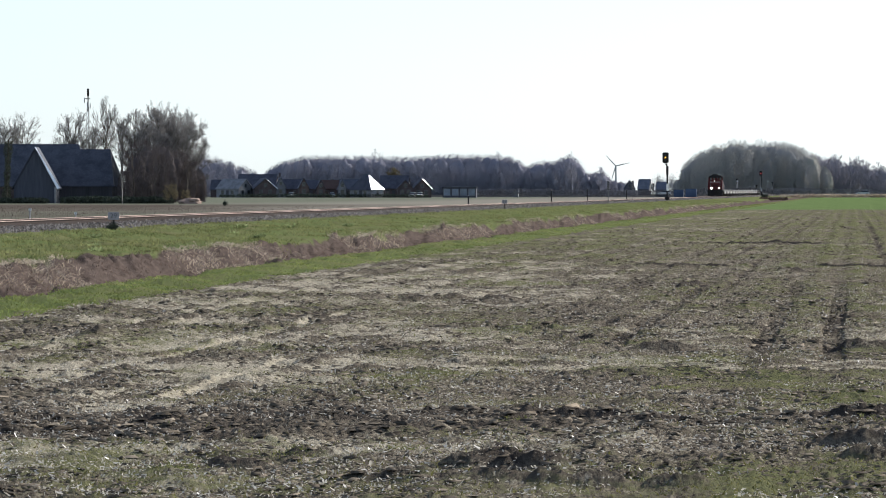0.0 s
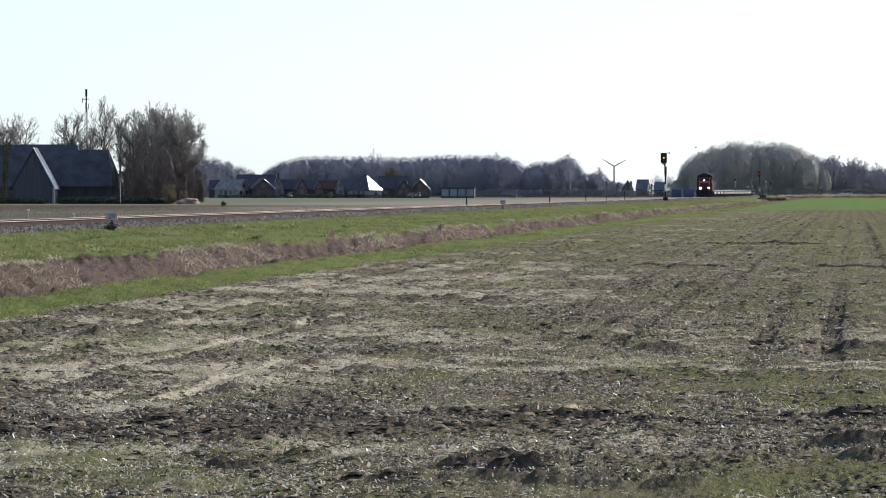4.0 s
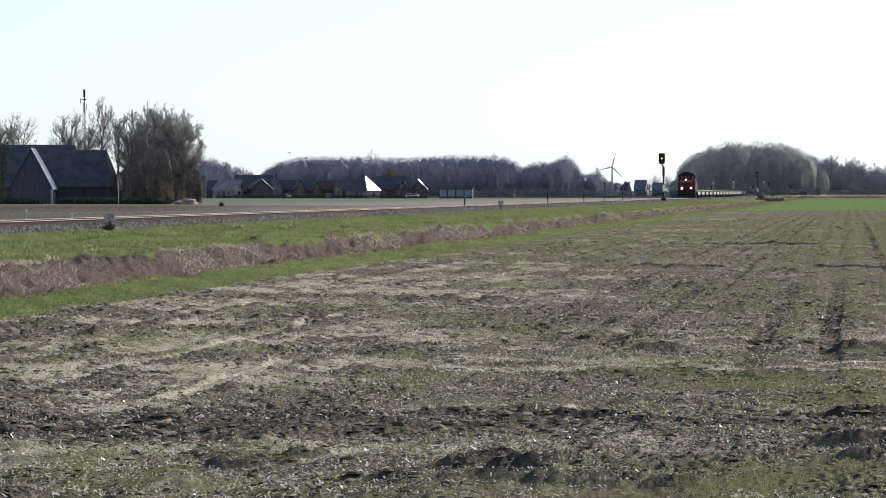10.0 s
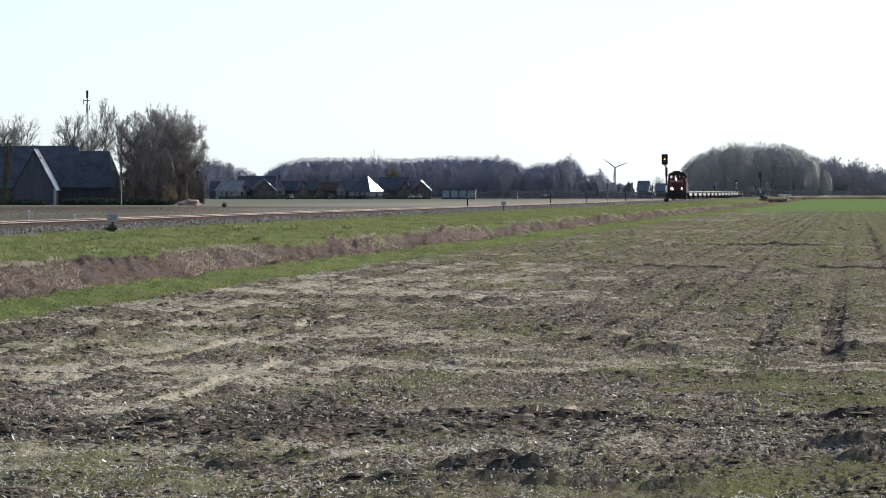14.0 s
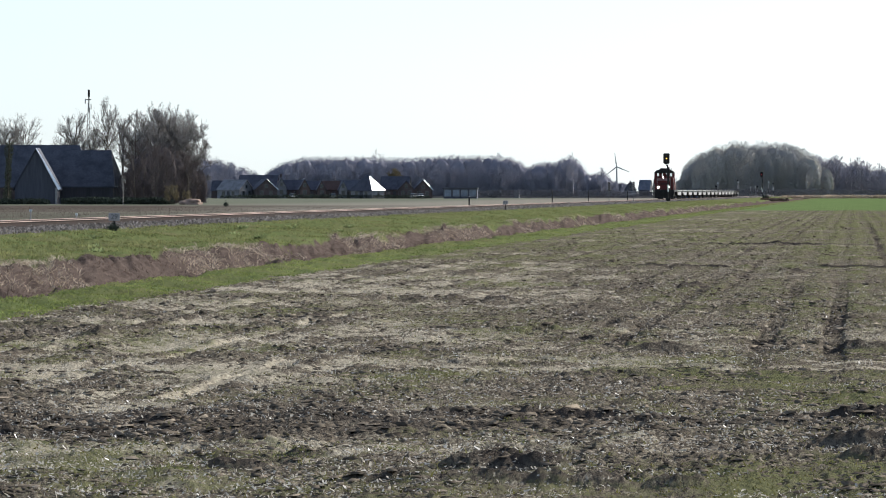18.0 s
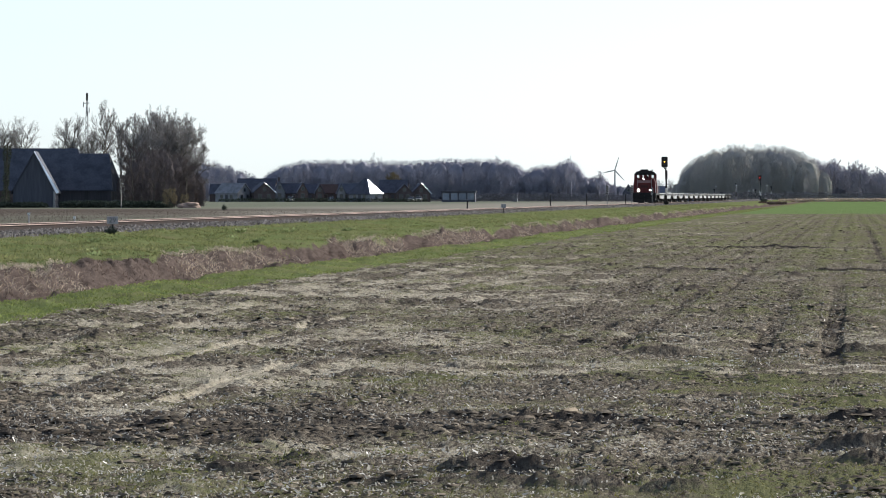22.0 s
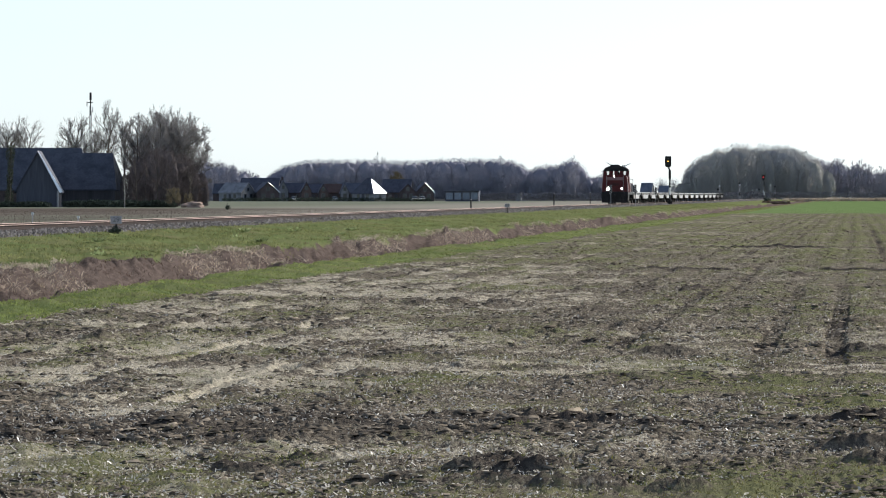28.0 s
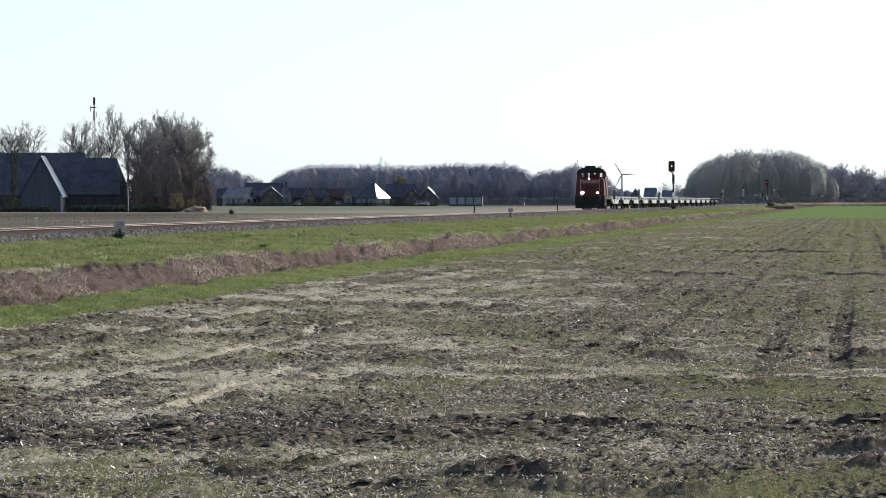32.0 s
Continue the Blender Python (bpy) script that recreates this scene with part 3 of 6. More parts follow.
    k = rng.integers(0, len(cx), 3200)
    x, y = cx[k] + rng.normal(0, 0.07, 3200), cy[k] + rng.normal(0, 0.13, 3200)
    tagged(blades("grass_clumps", x, y, 0.042, 0.009, M_GRASS, lean=1.2, droop=0.2), "small green tufts of grass among the clods", "grass", kind="stuff")
    # pale straw and stubble shards lying on the clay, and fewer long ones that glint
    shards("straw_bits", 56000, 190, 0.4, 0.0068, 0.0038, 0.9, M_STRAW, "pale dry straw shards on the clay")
    shards("stubble_stalks", 12000, 130, 0.44, 0.013, 0.0065, 0.45, M_SHARD, "glinting pale lengths of dry stubble stalk")


grow()


# ---- the railway ----
TRACK_X, BED, RAIL = -26.0, 0.53, 0.73


def railway():
    bed = tagged(new("ballast_bed"), "grey crushed-stone ballast under the single track", "ballast", kind="structure")
    n = 44000
    u = rng.uniform(0, 1, n) ** 1.8
    y = 115 * (1600 / 115) ** u
    d = rng.uniform(-2.9, 2.1, n)
    x = TRACK_X - d
    z = np.where(np.abs(d + 0.0) < 1.9, BED, BED - (np.abs(d) - 1.9) * 0.08) + rng.uniform(-0.01, 0.03, n)
    s = rng.uniform(0.018, 0.05, n)
    s = s * (1 + y / 500)
    c = np.stack([x, y, z], -1)
    corners = np.array([[1, 0, 0], [-0.5, 0.87, 0], [-0.5, -0.87, 0], [0, 0, 1.1]])
    v = c[:, None] + corners[None] * s[:, None, None] * rng.uniform(0.6, 1.4, (n, 4, 3))
    i = np.arange(n)[:, None] * 4
    f = np.concatenate([i + np.array([[0, 1, 3]]), i + np.array([[1, 2, 3]]), i + np.array([[2, 0, 3]])], 0)
    stones = new("ballast_stones", raw_mesh("ballast_stones", v.reshape(-1, 3), f, M_BALLAST))
    stones.parent = bed
    tagged(stones, kind="stuff")
    bm = bmesh.new()
    sweep(bm, [(-29.0, 0.3), (-28.1, BED - 0.01), (-23.9, BED - 0.01), (-22.9, 0.3)], -400, 3400)
    part("ballast_core", bm, M_BALLAST, bed)
    track = tagged(new("railway_track"), "single railway track with rusty rails on brown-stained sleepers", "railway track", kind="structure")
    for side in (-0.755, 0.755):
        bm = bmesh.new()
        c = TRACK_X + side
        sweep(bm, [(c - 0.07, RAIL - 0.16), (c + 0.07, RAIL - 0.16), (c + 0.065, RAIL - 0.14), (c + 0.012, RAIL - 0.125), (c + 0.012, RAIL - 0.045), (c + 0.036, RAIL - 0.035), (c + 0.036, RAIL - 0.012),
                   (c - 0.036, RAIL - 0.012), (c - 0.036, RAIL - 0.035), (c - 0.012, RAIL - 0.045), (c - 0.012, RAIL - 0.125), (c - 0.065, RAIL - 0.14)], -400, 3400)
        rail = part("rail", bm, M_RAIL_SIDE, track, "rusty steel rail")
        bm = bmesh.new()
        sweep(bm, [(c - 0.034, RAIL - 0.012), (c + 0.034, RAIL - 0.012), (c + 0.026, RAIL), (c - 0.026, RAIL)], -400, 3400)
        part("rail_head", bm, M_RAIL_TOP, rail, "polished running surface")
    bm = bmesh.new()
    box(bm, 0, 0, 0, 2.5, 0.26, 0.1, taper=0.97)
    me = mesh_of("sleeper", bm, M_SLEEPER)
    for k in range(300):
        ob = new("sleeper", me)
        ob.parent, ob.location = track, (TRACK_X, 128 + 0.6 * k, BED + 0.0)


railway()


# ---- trees ----
def across(b, y):
    """The place across the view at the bearing b (thousandths right of the railway's direction) and y metres on."""
    return y * math.tan(math.atan(b / 1000 + 0.0725) - 0.07238)


M_BARK = surface("grey_bark", (0.075, 0.062, 0.05), (0.16, 0.14, 0.115), 4, 0.9, bump=0.4)
M_TWIG = surface("bare_twigs", (0.18, 0.172, 0.17), (0.3, 0.285, 0.275), 0.5, 0.85, bump=0, island=0.35, through=0.4)
M_TWIG_BROWN = surface("brown_twigs", (0.12, 0.102, 0.1), (0.185, 0.157, 0.152), 1.6, 0.85, bump=0, island=0.15, through=0.25, stretch=(1, 1, 0.3))
# Distance haze is painted in: twig colours lifted and blued.
M_HAZED_WOOD = surface("hazed_wood_twigs", (0.305, 0.298, 0.342), (0.4, 0.388, 0.44), 0.9, 0.95, bump=0, island=0.06, stain=(0.3, 0.297, 0.35), through=0.22, stretch=(1, 1, 0.35))
# Yellowish budding twigs, also lightened to carry the haze.
M_HAZED_BUD = surface("hazed_budding_twigs", (0.415, 0.395, 0.365), (0.565, 0.525, 0.44), 0.8, 0.95, bump=0, island=0.08, stain=(0.36, 0.355, 0.37), through=0.08, stretch=(1, 1, 0.35))
M_SCRUB = surface("dark_scrub", (0.13, 0.13, 0.148), (0.19, 0.19, 0.21), 0.9, 0.95, bump=0, island=0.06, through=0.1)
# The thin far trees' bleaching by light is put into this colour.
M_PALE_TWIG = surface("pale_twigs", (0.42, 0.42, 0.43), (0.55, 0.55, 0.55), 0.2, 0.9, bump=0, island=0.1, through=0.4)
M_YELLOW_TWIG = surface("yellow_twigs", (0.19, 0.155, 0.105), (0.28, 0.235, 0.15), 0.5, 0.85, bump=0, island=0.3, through=0.2)
M_HEDGE = surface("hedge_leaves", (0.06, 0.07, 0.056), (0.1, 0.115, 0.085), 1.5, 0.7, bump=0, island=0.4)
M_BIRCH = surface("birch_bark", (0.3, 0.28, 0.25), (0.46, 0.44, 0.41), 5, 0.7)


def prisms(a, b, ra, rb):
    """Three-sided tapered sticks between the points a and b."""
    a, b = np.asarray(a, float), np.asarray(b, float)
    w = b - a
    w /= np.linalg.norm(w, axis=1)[:, None] + 1e-9
    s = np.cross(w, np.where(np.abs(w[:, 2:]) < 0.9, [[0.0, 0.0, 1.0]], [[1.0, 0.0, 0.0]]))
    s /= np.linalg.norm(s, axis=1)[:, None] + 1e-9
    t = np.cross(w, s)
    ring = [math.cos(k * 2.0944) * s + math.sin(k * 2.0944) * t for k in range(3)]
    v = np.stack([a + q * ra[:, None] for q in ring] + [b + q * rb[:, None] for q in ring], 1).reshape(-1, 3)
    i = np.arange(len(a))[:, None] * 6
    f = np.concatenate([i + np.array([[k, (k + 1) % 3, 3 + (k + 1) % 3, 3 + k]]) for k in range(3)], 0)
    return v, f


def branch_out(seed, height, width, limbs, depth, fork, stems=1, low=0.35):
    """Sticks of a bare tree: thick ones (trunk and limbs), thin ones (branches), and the fine twigs that end them, inside a rounded crown."""
    r = random.Random(seed)
    heavy, thin, twigs = [], [], []
    mid_z, up_r = height * (1 + low) / 2, height * (1 - low) / 2

    def outside(p):
        return (p.x * p.x + p.y * p.y) / (width * width / 4) + ((p.z - mid_z) / up_r) ** 2

    def grow_on(p, way, length, radius, left):
        bend = Vector((r.uniform(-1, 1), r.uniform(-1, 1), r.uniform(-0.4, 0.8))) * 0.3
        mid = p + way * length * 0.5
        way2 = (way + bend).normalized()
        end = mid + way2 * length * 0.5
        if left == 0:
            if outside(end) > 1.08:
                end = p.lerp(end, 0.35)
            twigs.append((p, end))
            return
        if outside(end) > 1.0:
            end = mid
        out = heavy if left >= depth - 1 else thin
        out.append((p, mid, radius, radius * 0.8)), out.append((mid, end + Vector((0, 0, 0.02)), radius * 0.8, radius * 0.6))
        for k in range(fork + (r.random() < 0.5) + (left == 1)):
            start = p.lerp(mid, r.uniform(0.3, 1.0)) if k % 2 else mid.lerp(end, r.uniform(0.2, 1.0))
            out_way = Vector((start.x, start.y, (start.z - mid_z) * 0.8)) / height
            side = Vector((r.uniform(-1, 1), r.uniform(-1, 1), r.uniform(-0.7, 0.8)))
            new_way = (way2 * 0.7 + side * 0.62 + out_way * 0.9 + Vector((0, 0, 0.3))).normalized()
            grow_on(start, new_way, length * r.uniform(0.5, 0.8), max(radius * 0.55, 0.011), left - 1)

    for s in range(stems):
        foot = Vector((r.uniform(-1, 1), r.uniform(-1, 1), 0)) * (0.0 if stems == 1 else width * 0.22)
        top = foot * 1.3 + Vector((r.uniform(-0.05, 0.05) * height, r.uniform(-0.05, 0.05) * height, height * r.uniform(0.62, 0.74)))
        base = height * 0.015 / math.sqrt(stems)
        bow = foot.lerp(top, 0.5) + Vector((r.uniform(-0.02, 0.02) * height, 0, 0))
        heavy.append((foot, bow, base, base * 0.7)), heavy.append((bow, top, base * 0.7, base * 0.3))
        for k in range(limbs):
            f = low + 0.02 + (0.97 - low) * (k + r.uniform(0.2, 0.8)) / limbs
            turn = 2.4 * k + r.uniform(-0.5, 0.5)
            flat = width / height * 2.2
            way = Vector((math.cos(turn) * flat, math.sin(turn) * flat, r.uniform(0.8, 1.5))).normalized()
            at = foot.lerp(bow, f * 2) if f < 0.5 else bow.lerp(top, f * 2 - 1)
            grow_on(at, way, (0.3 * width + 0.07 * height) * r.uniform(0.8, 1.15) * (1.12 - 0.22 * f), base * 0.36, depth)
    return heavy, thin, twigs


def bare_tree(name, seed, height, label, x, y, width=5.0, limbs=9, depth=3, fork=3, stems=1, material=None, bark=None, group="trees round the farm", low=0.35, twig_width=0.035):
    heavy, thin, twigs = branch_out(seed, height, width, limbs, depth, fork, stems, low)
    ob = tagged(new(name), label, "tree" if "tree" in name else "shrub", group)
    v, f = prisms([s[0] for s in heavy], [s[1] for s in heavy], np.array([s[2] for s in heavy]), np.array([max(s[3], 0.009) for s in heavy]))
    new("trunk", raw_mesh("trunk", v, f, bark or M_BARK)).parent = ob
    v, f = prisms([s[0] for s in thin], [s[1] for s in thin], np.array([s[2] for s in thin]), np.array([max(s[3], 0.009) for s in thin]))
    f = np.concatenate([f[:, [0, 1, 2]], f[:, [0, 2, 3]]], 0)
    # each twig becomes three fine slivers fanning from its foot
    g = np.random.default_rng(seed)
    a, e = np.array([t[0] for t in twigs]), np.array([t[1] for t in twigs])
    tri = []
    for k in range(3):
        w = e - a
        tip = e + g.normal(0, 0.35, w.shape) * np.linalg.norm(w, axis=1)[:, None]
        sd = np.cross(w, g.normal(0, 1, w.shape))
        sd = sd / (np.linalg.norm(sd, axis=1)[:, None] + 1e-9) * twig_width / 2
        foot = a + w * 0.3 * k
        tri.append(np.stack([foot - sd, foot + sd, tip], 1))
    t = np.concatenate(tri).reshape(-1, 3)
    f = np.concatenate([f, np.arange(len(t)).reshape(-1, 3) + len(v)], 0)
    new("crown", raw_mesh("crown", np.concatenate([v, t], 0), f, material or M_TWIG)).parent = ob
    ob.location = (x, y, float(ground(np.array([x]), np.array([y]))[0][0]) - 0.05)
    ob.rotation_euler[2] = seed * 1.3
    return ob


FARM_Y = 800.0
# bearing, y, height, crown width, foot of the crown as a share of the height
TREES = ((-150.0, 840, 14.2, 5.0, 0.5), (-146.6, 850, 14.4, 5.8, 0.5), (-138.2, 830, 15.2, 5.8, 0.4), (-140.3, 856, 11.4, 5.0, 0.4), (-132.5, 835, 15.9, 5.0, 0.42), (-129.3, 820, 15.4, 3.6, 0.45),
         (-152.6, 860, 13.8, 5.4, 0.5), (-136.2, 862, 11.6, 4.4, 0.4), (-134.6, 850, 13.8, 3.4, 0.45), (-143.4, 866, 10.4, 4.2, 0.45))
for k, (b, y, h, w, low) in enumerate(TREES):
    bare_tree("bare_tree", 11 + k, h, "tall leafless tree with fine grey twigs behind the farm", across(b, y), y, w, 12, 4, 3, low=low, twig_width=0.024)
for k, (b, y, h, w) in enumerate(((-125.4, 804, 13.6, 7.5), (-122.6, 812, 13.9, 8.5), (-119.8, 806, 14.6, 8.5), (-117.9, 808, 13.8, 7.0), (-124.0, 818, 13.8, 7.0), (-121.0, 822, 14.8, 7.5), (-118.6, 818, 14.6, 7.5), (-127.2, 816, 13.2, 5.4), (-116.9, 812, 11.4, 5.4))):
    bare_tree("bare_tree", 40 + k, h, "broad leafless tree with a dense dark crown", across(b, y), y, w, 9, 4, 3, 2, low=0.26, twig_width=0.035)
for k, (b, y, h, w) in enumerate(((-125.6, 788, 9.4, 5.5), (-122.5, 784, 8.6, 5.5), (-119.5, 788, 7.6, 5.0), (-117.0, 792, 6.6, 4.0))):
    bare_tree("bare_shrub", 52 + k, h, "dense brown leafless shrub beside the farm", across(b, y), y, w, 7, 4, 3, 2, M_TWIG_BROWN, low=0.03, twig_width=0.03)
bare_tree("birch_tree", 60, 5.4, "slim white-barked birch before the brown shrubs", across(-129.3, 770), 770, 0.9, 6, 3, 2, 1, M_TWIG, M_BIRCH, low=0.4)
bare_tree("young_shrub", 61, 3.0, "small yellow-brown budding shrub before the thicket", across(-120.6, 768), 768, 2.2, 12, 3, 3, 2, M_YELLOW_TWIG, low=0.02)
bare_tree("young_shrub", 62, 2.2, "small yellow-brown budding shrub before the thicket", across(-118.0, 770), 770, 1.4, 10, 3, 3, 2, M_YELLOW_TWIG, low=0.02)



def ivy_trunk(b, y, h):
    """A tall bare stem wrapped in ivy."""
    x = across(b, y)
    ob = tagged(new("ivy_tree"), "tall bare trunk wrapped in dull green ivy before the barn", "tree", "trees round the farm")
    part("trunk", made(rod, (0, 0, 0), (0.35, 0, h), 0.24, 0.1, 8), M_BARK, ob)
    r = np.random.default_rng(66)
    n = 2600
    z, a = r.uniform(0, 1, n) ** 1.1 * h * 0.97, r.uniform(0, 6.283, n)
    w = (0.3 + 0.3 * value_noise(z * 0.7, z * 0, 67)) * r.uniform(0.6, 1.15, n)
    p = np.stack([np.cos(a) * w + 0.35 * z / h, np.sin(a) * w, z], -1)
    v = np.stack([p, p + r.normal(0, 0.1, (n, 3)), p + r.normal(0, 0.1, (n, 3))], 1).reshape(-1, 3)
    leaves = new("ivy", raw_mesh("ivy", v, np.arange(3 * n).reshape(-1, 3), M_IVY))
    leaves.parent = ob
    leaves["label"] = "dull green ivy leaves"
    ob.location = (x, y, 0)


M_IVY = surface("ivy_leaves", (0.075, 0.08, 0.055), (0.13, 0.135, 0.09), 2, 0.7, bump=0, island=0.4)
ivy_trunk(-149.8, 780, 8.9)


bare_tree("budding_tree", 64, 10.0, "small tan budding tree behind the village roofs", across(-81.2, 1650), 1650, 3.8, 12, 4, 3, 2, M_YELLOW_TWIG, M_YELLOW_TWIG, group="trees of the village", low=0.2, twig_width=0.07)


_bm = bmesh.new()
bmesh.ops.create_icosphere(_bm, subdivisions=3, radius=1.0)
DOME = np.array([v.co[:] for v in _bm.verts])
DOME_FACES = np.array([[v.index for v in f.verts] for f in _bm.faces])
_bm.free()


def wood(name, label, y0, rows, tops, material, base_gap, per_tree=1900, seed=1, wide=(0.22, 0.34), fine=1.0, open_top=0.0, least=0.9):
    """A far bare wood as one mass: trunks, the close thick of twigs in each crown, and a fringe of fine twigs round it.
    tops: bearing and height of its roofline; open_top: the share of the crowns that stand thin against the sky."""
    r = np.random.default_rng(seed)
    va, vb, ra, rb, tri, ways, core, core_faces = [], [], [], [], [], [], [], []
    b0, b1 = tops[0][0], tops[-1][0]
    for row in range(rows):
        y = y0 + row * 9.0
        n = int((b1 - b0) / 1000 * y / base_gap)
        for b in np.linspace(b0, b1, n):
            b += r.uniform(-0.5, 0.5)
            yy = y + r.uniform(-4, 4)
            h = np.interp(b, [t[0] for t in tops], [t[1] for t in tops]) * (r.uniform(least, max(1.03, least + 0.04)) if row else r.uniform(0.68, 0.97))
            x = across(b, yy)
            wdt = r.uniform(*wide) * h
            va.append((x, yy, -0.2)), vb.append((x + r.uniform(-0.4, 0.4), yy, h * 0.75)), ra.append(0.012 * h), rb.append(0.004 * h)
            # the thick of the crown, ragged
            if row and h > 5:
                lumps = 0.72 - open_top * 0.25 + 0.26 * r.uniform(0, 1, (len(DOME), 1)) ** 1.3
                shape = DOME * lumps * [wdt * 1.1, wdt * 1.1, h * 0.5] + [x, yy, h * 0.46]
                core.append(shape), core_faces.append(DOME_FACES + len(DOME) * len(core_faces))
            # fine twigs all over it, thinning outwards
            c = r.normal(0, 1, (per_tree, 3))
            c[:, 1] = np.abs(c[:, 1]) * np.where(r.uniform(0, 1, per_tree) < 0.8, -1, 1)
            c /= np.linalg.norm(c, axis=1)[:, None]
            reach = 1.03 - np.abs(r.normal(0, 0.13 + open_top * 0.2, (per_tree, 1)))
            low = per_tree * 2 // 7
            c[:low, 0], c[:low, 2] = r.uniform(-1.1, 1.1, low), r.uniform(-1.05, 0.0, low)
            way = c * [0.5, 0.5, 0.4] + [0, 0, 0.6] + r.normal(0, 0.3, (per_tree, 3))
            way /= np.linalg.norm(way, axis=1)[:, None]
            p = np.array([x, yy, h * 0.5]) + c * reach * [wdt, wdt, h * 0.48]
            p[:, 2] = np.maximum(p[:, 2], 0.2)
            ln = r.uniform(0.3, 0.95, (per_tree, 1)) * (h / 14) ** 0.5 * fine
            sd = np.cross(way, r.normal(0, 1, (per_tree, 3)))
            sd /= np.linalg.norm(sd, axis=1)[:, None]
            wd = np.where(reach < 0.8, 0.12, 0.06) * r.uniform(0.6, 1.2, (per_tree, 1)) * fine
            out = c * [0.6, 0.4, 0.3] + [0, -0.5, 0.5]
            out /= np.linalg.norm(out, axis=1)[:, None]
            turned = np.sign(np.sum(np.cross(sd, way) * out, 1))[:, None]
            tri.append(np.stack([p - sd * wd * turned, p + sd * wd * turned, p + way * ln], 1).reshape(-1, 3))
            ways.append(np.repeat(out, 3, 0))
    t = np.concatenate(tri)
    me = raw_mesh(name, t, np.arange(len(t)).reshape(-1, 3), material, True)
    me.normals_split_custom_set_from_vertices(np.concatenate(ways))
    ob = new(name, me)
    tagged(ob, label, "wood", kind="stuff")
    v, f = prisms(va, vb, np.array(ra), np.array(rb))
    new("trunks", raw_mesh("trunks", v, f, material)).parent = ob
    if core:
        new("thick_of_twigs", raw_mesh("thick_of_twigs", np.concatenate(core), np.concatenate(core_faces), material, True)).parent = ob
    return ob


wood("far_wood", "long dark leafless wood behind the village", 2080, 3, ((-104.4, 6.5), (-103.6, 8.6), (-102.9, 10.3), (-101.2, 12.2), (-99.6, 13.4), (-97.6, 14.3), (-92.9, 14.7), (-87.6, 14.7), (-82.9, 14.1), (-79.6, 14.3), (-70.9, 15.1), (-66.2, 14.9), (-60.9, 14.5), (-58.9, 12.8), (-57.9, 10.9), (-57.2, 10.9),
     (-56.2, 12), (-54.2, 12.8), (-52.2, 12.4), (-50.9, 14.6), (-49.9, 14.8), (-48.9, 12.8), (-48.2, 10.3), (-47.6, 8.4), (-46.2, 8.2), (-45.2, 9.0), (-44.6, 9.4), (-43.9, 8.2), (-43.2, 6.1), (-39.9, 4.6)), M_HAZED_WOOD, 2.3, per_tree=1500, seed=3, least=1.02)
wood("farm_thicket", "dense brown leafless thicket beside the barn", 792, 3, ((-129, 4.6), (-127.6, 7.4), (-125.4, 8.9), (-122.5, 9.2), (-120.2, 8.2), (-118, 6.4), (-116.4, 5.6), (-115.6, 4.8)), M_TWIG_BROWN, 1.5, per_tree=2600, seed=9, fine=0.55, wide=(0.16, 0.24))
wood("near_copse", "low dark leafless copse behind the village houses", 1690, 3, ((-119, 12.8), (-115, 13.3), (-112.9, 13.0), (-111.9, 12.3), (-110.2, 11.0), (-108.6, 9.8), (-106.9, 9.2), (-106.2, 8.0), (-105.2, 6.8), (-104, 4.4)), M_HAZED_WOOD, 3.0, seed=4, open_top=0.25)
wood("budding_wood", "tall leafless wood with yellowish budding crowns", 1900, 3, ((-30.4, 6), (-29.4, 9.4), (-28.7, 12.2), (-27.4, 15.0), (-25.9, 16.5), (-23.9, 17.7), (-22.6, 17.5), (-21.9, 18.9), (-19.9, 19.7), (-17.9, 19.1), (-16.4, 19.7), (-13.9, 19.2), (-11.9, 19.6), (-10.7, 18.6), (-9.7, 17.2), (-7.9, 15.4), (-6.5, 12.6), (-5, 10)), M_HAZED_BUD, 3.1, per_tree=3800, seed=5, wide=(0.2, 0.33), open_top=0.1)
wood("far_wood", "dark leafless wood beyond the green field", 1930, 3, ((-10, 14.5), (-7, 14.4), (-5.5, 14), (-3, 14), (-2, 12.6), (1, 12.4), (2.2, 11.6), (3.2, 10.4), (6, 10.2), (9, 10.5), (14, 10), (20, 9)), M_HAZED_WOOD, 3.0, seed=6, open_top=0.35)
wood("pale_trees", "thin pale leafless trees beyond the farm roofs", 2150, 1, ((-37, 8), (-35, 9.6), (-33, 9), (-30.5, 9.5), (-29, 7)), M_PALE_TWIG, 4.0, per_tree=1500, seed=8, open_top=2.4)
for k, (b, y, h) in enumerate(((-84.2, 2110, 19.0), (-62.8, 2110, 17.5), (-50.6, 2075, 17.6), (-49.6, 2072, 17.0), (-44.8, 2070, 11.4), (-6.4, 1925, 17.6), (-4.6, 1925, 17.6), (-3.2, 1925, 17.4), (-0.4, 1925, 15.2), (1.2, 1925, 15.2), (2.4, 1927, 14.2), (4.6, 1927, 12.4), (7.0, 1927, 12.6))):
    bare_tree("bare_tree", 80 + k, h, "leafless tree standing above the far wood", across(b, y), y, h * 0.32, 9, 3, 3, material=M_PALE_TWIG if h == 19.0 else M_HAZED_WOOD, bark=M_HAZED_WOOD, group="trees above the wood", low=0.3, twig_width=0.08)

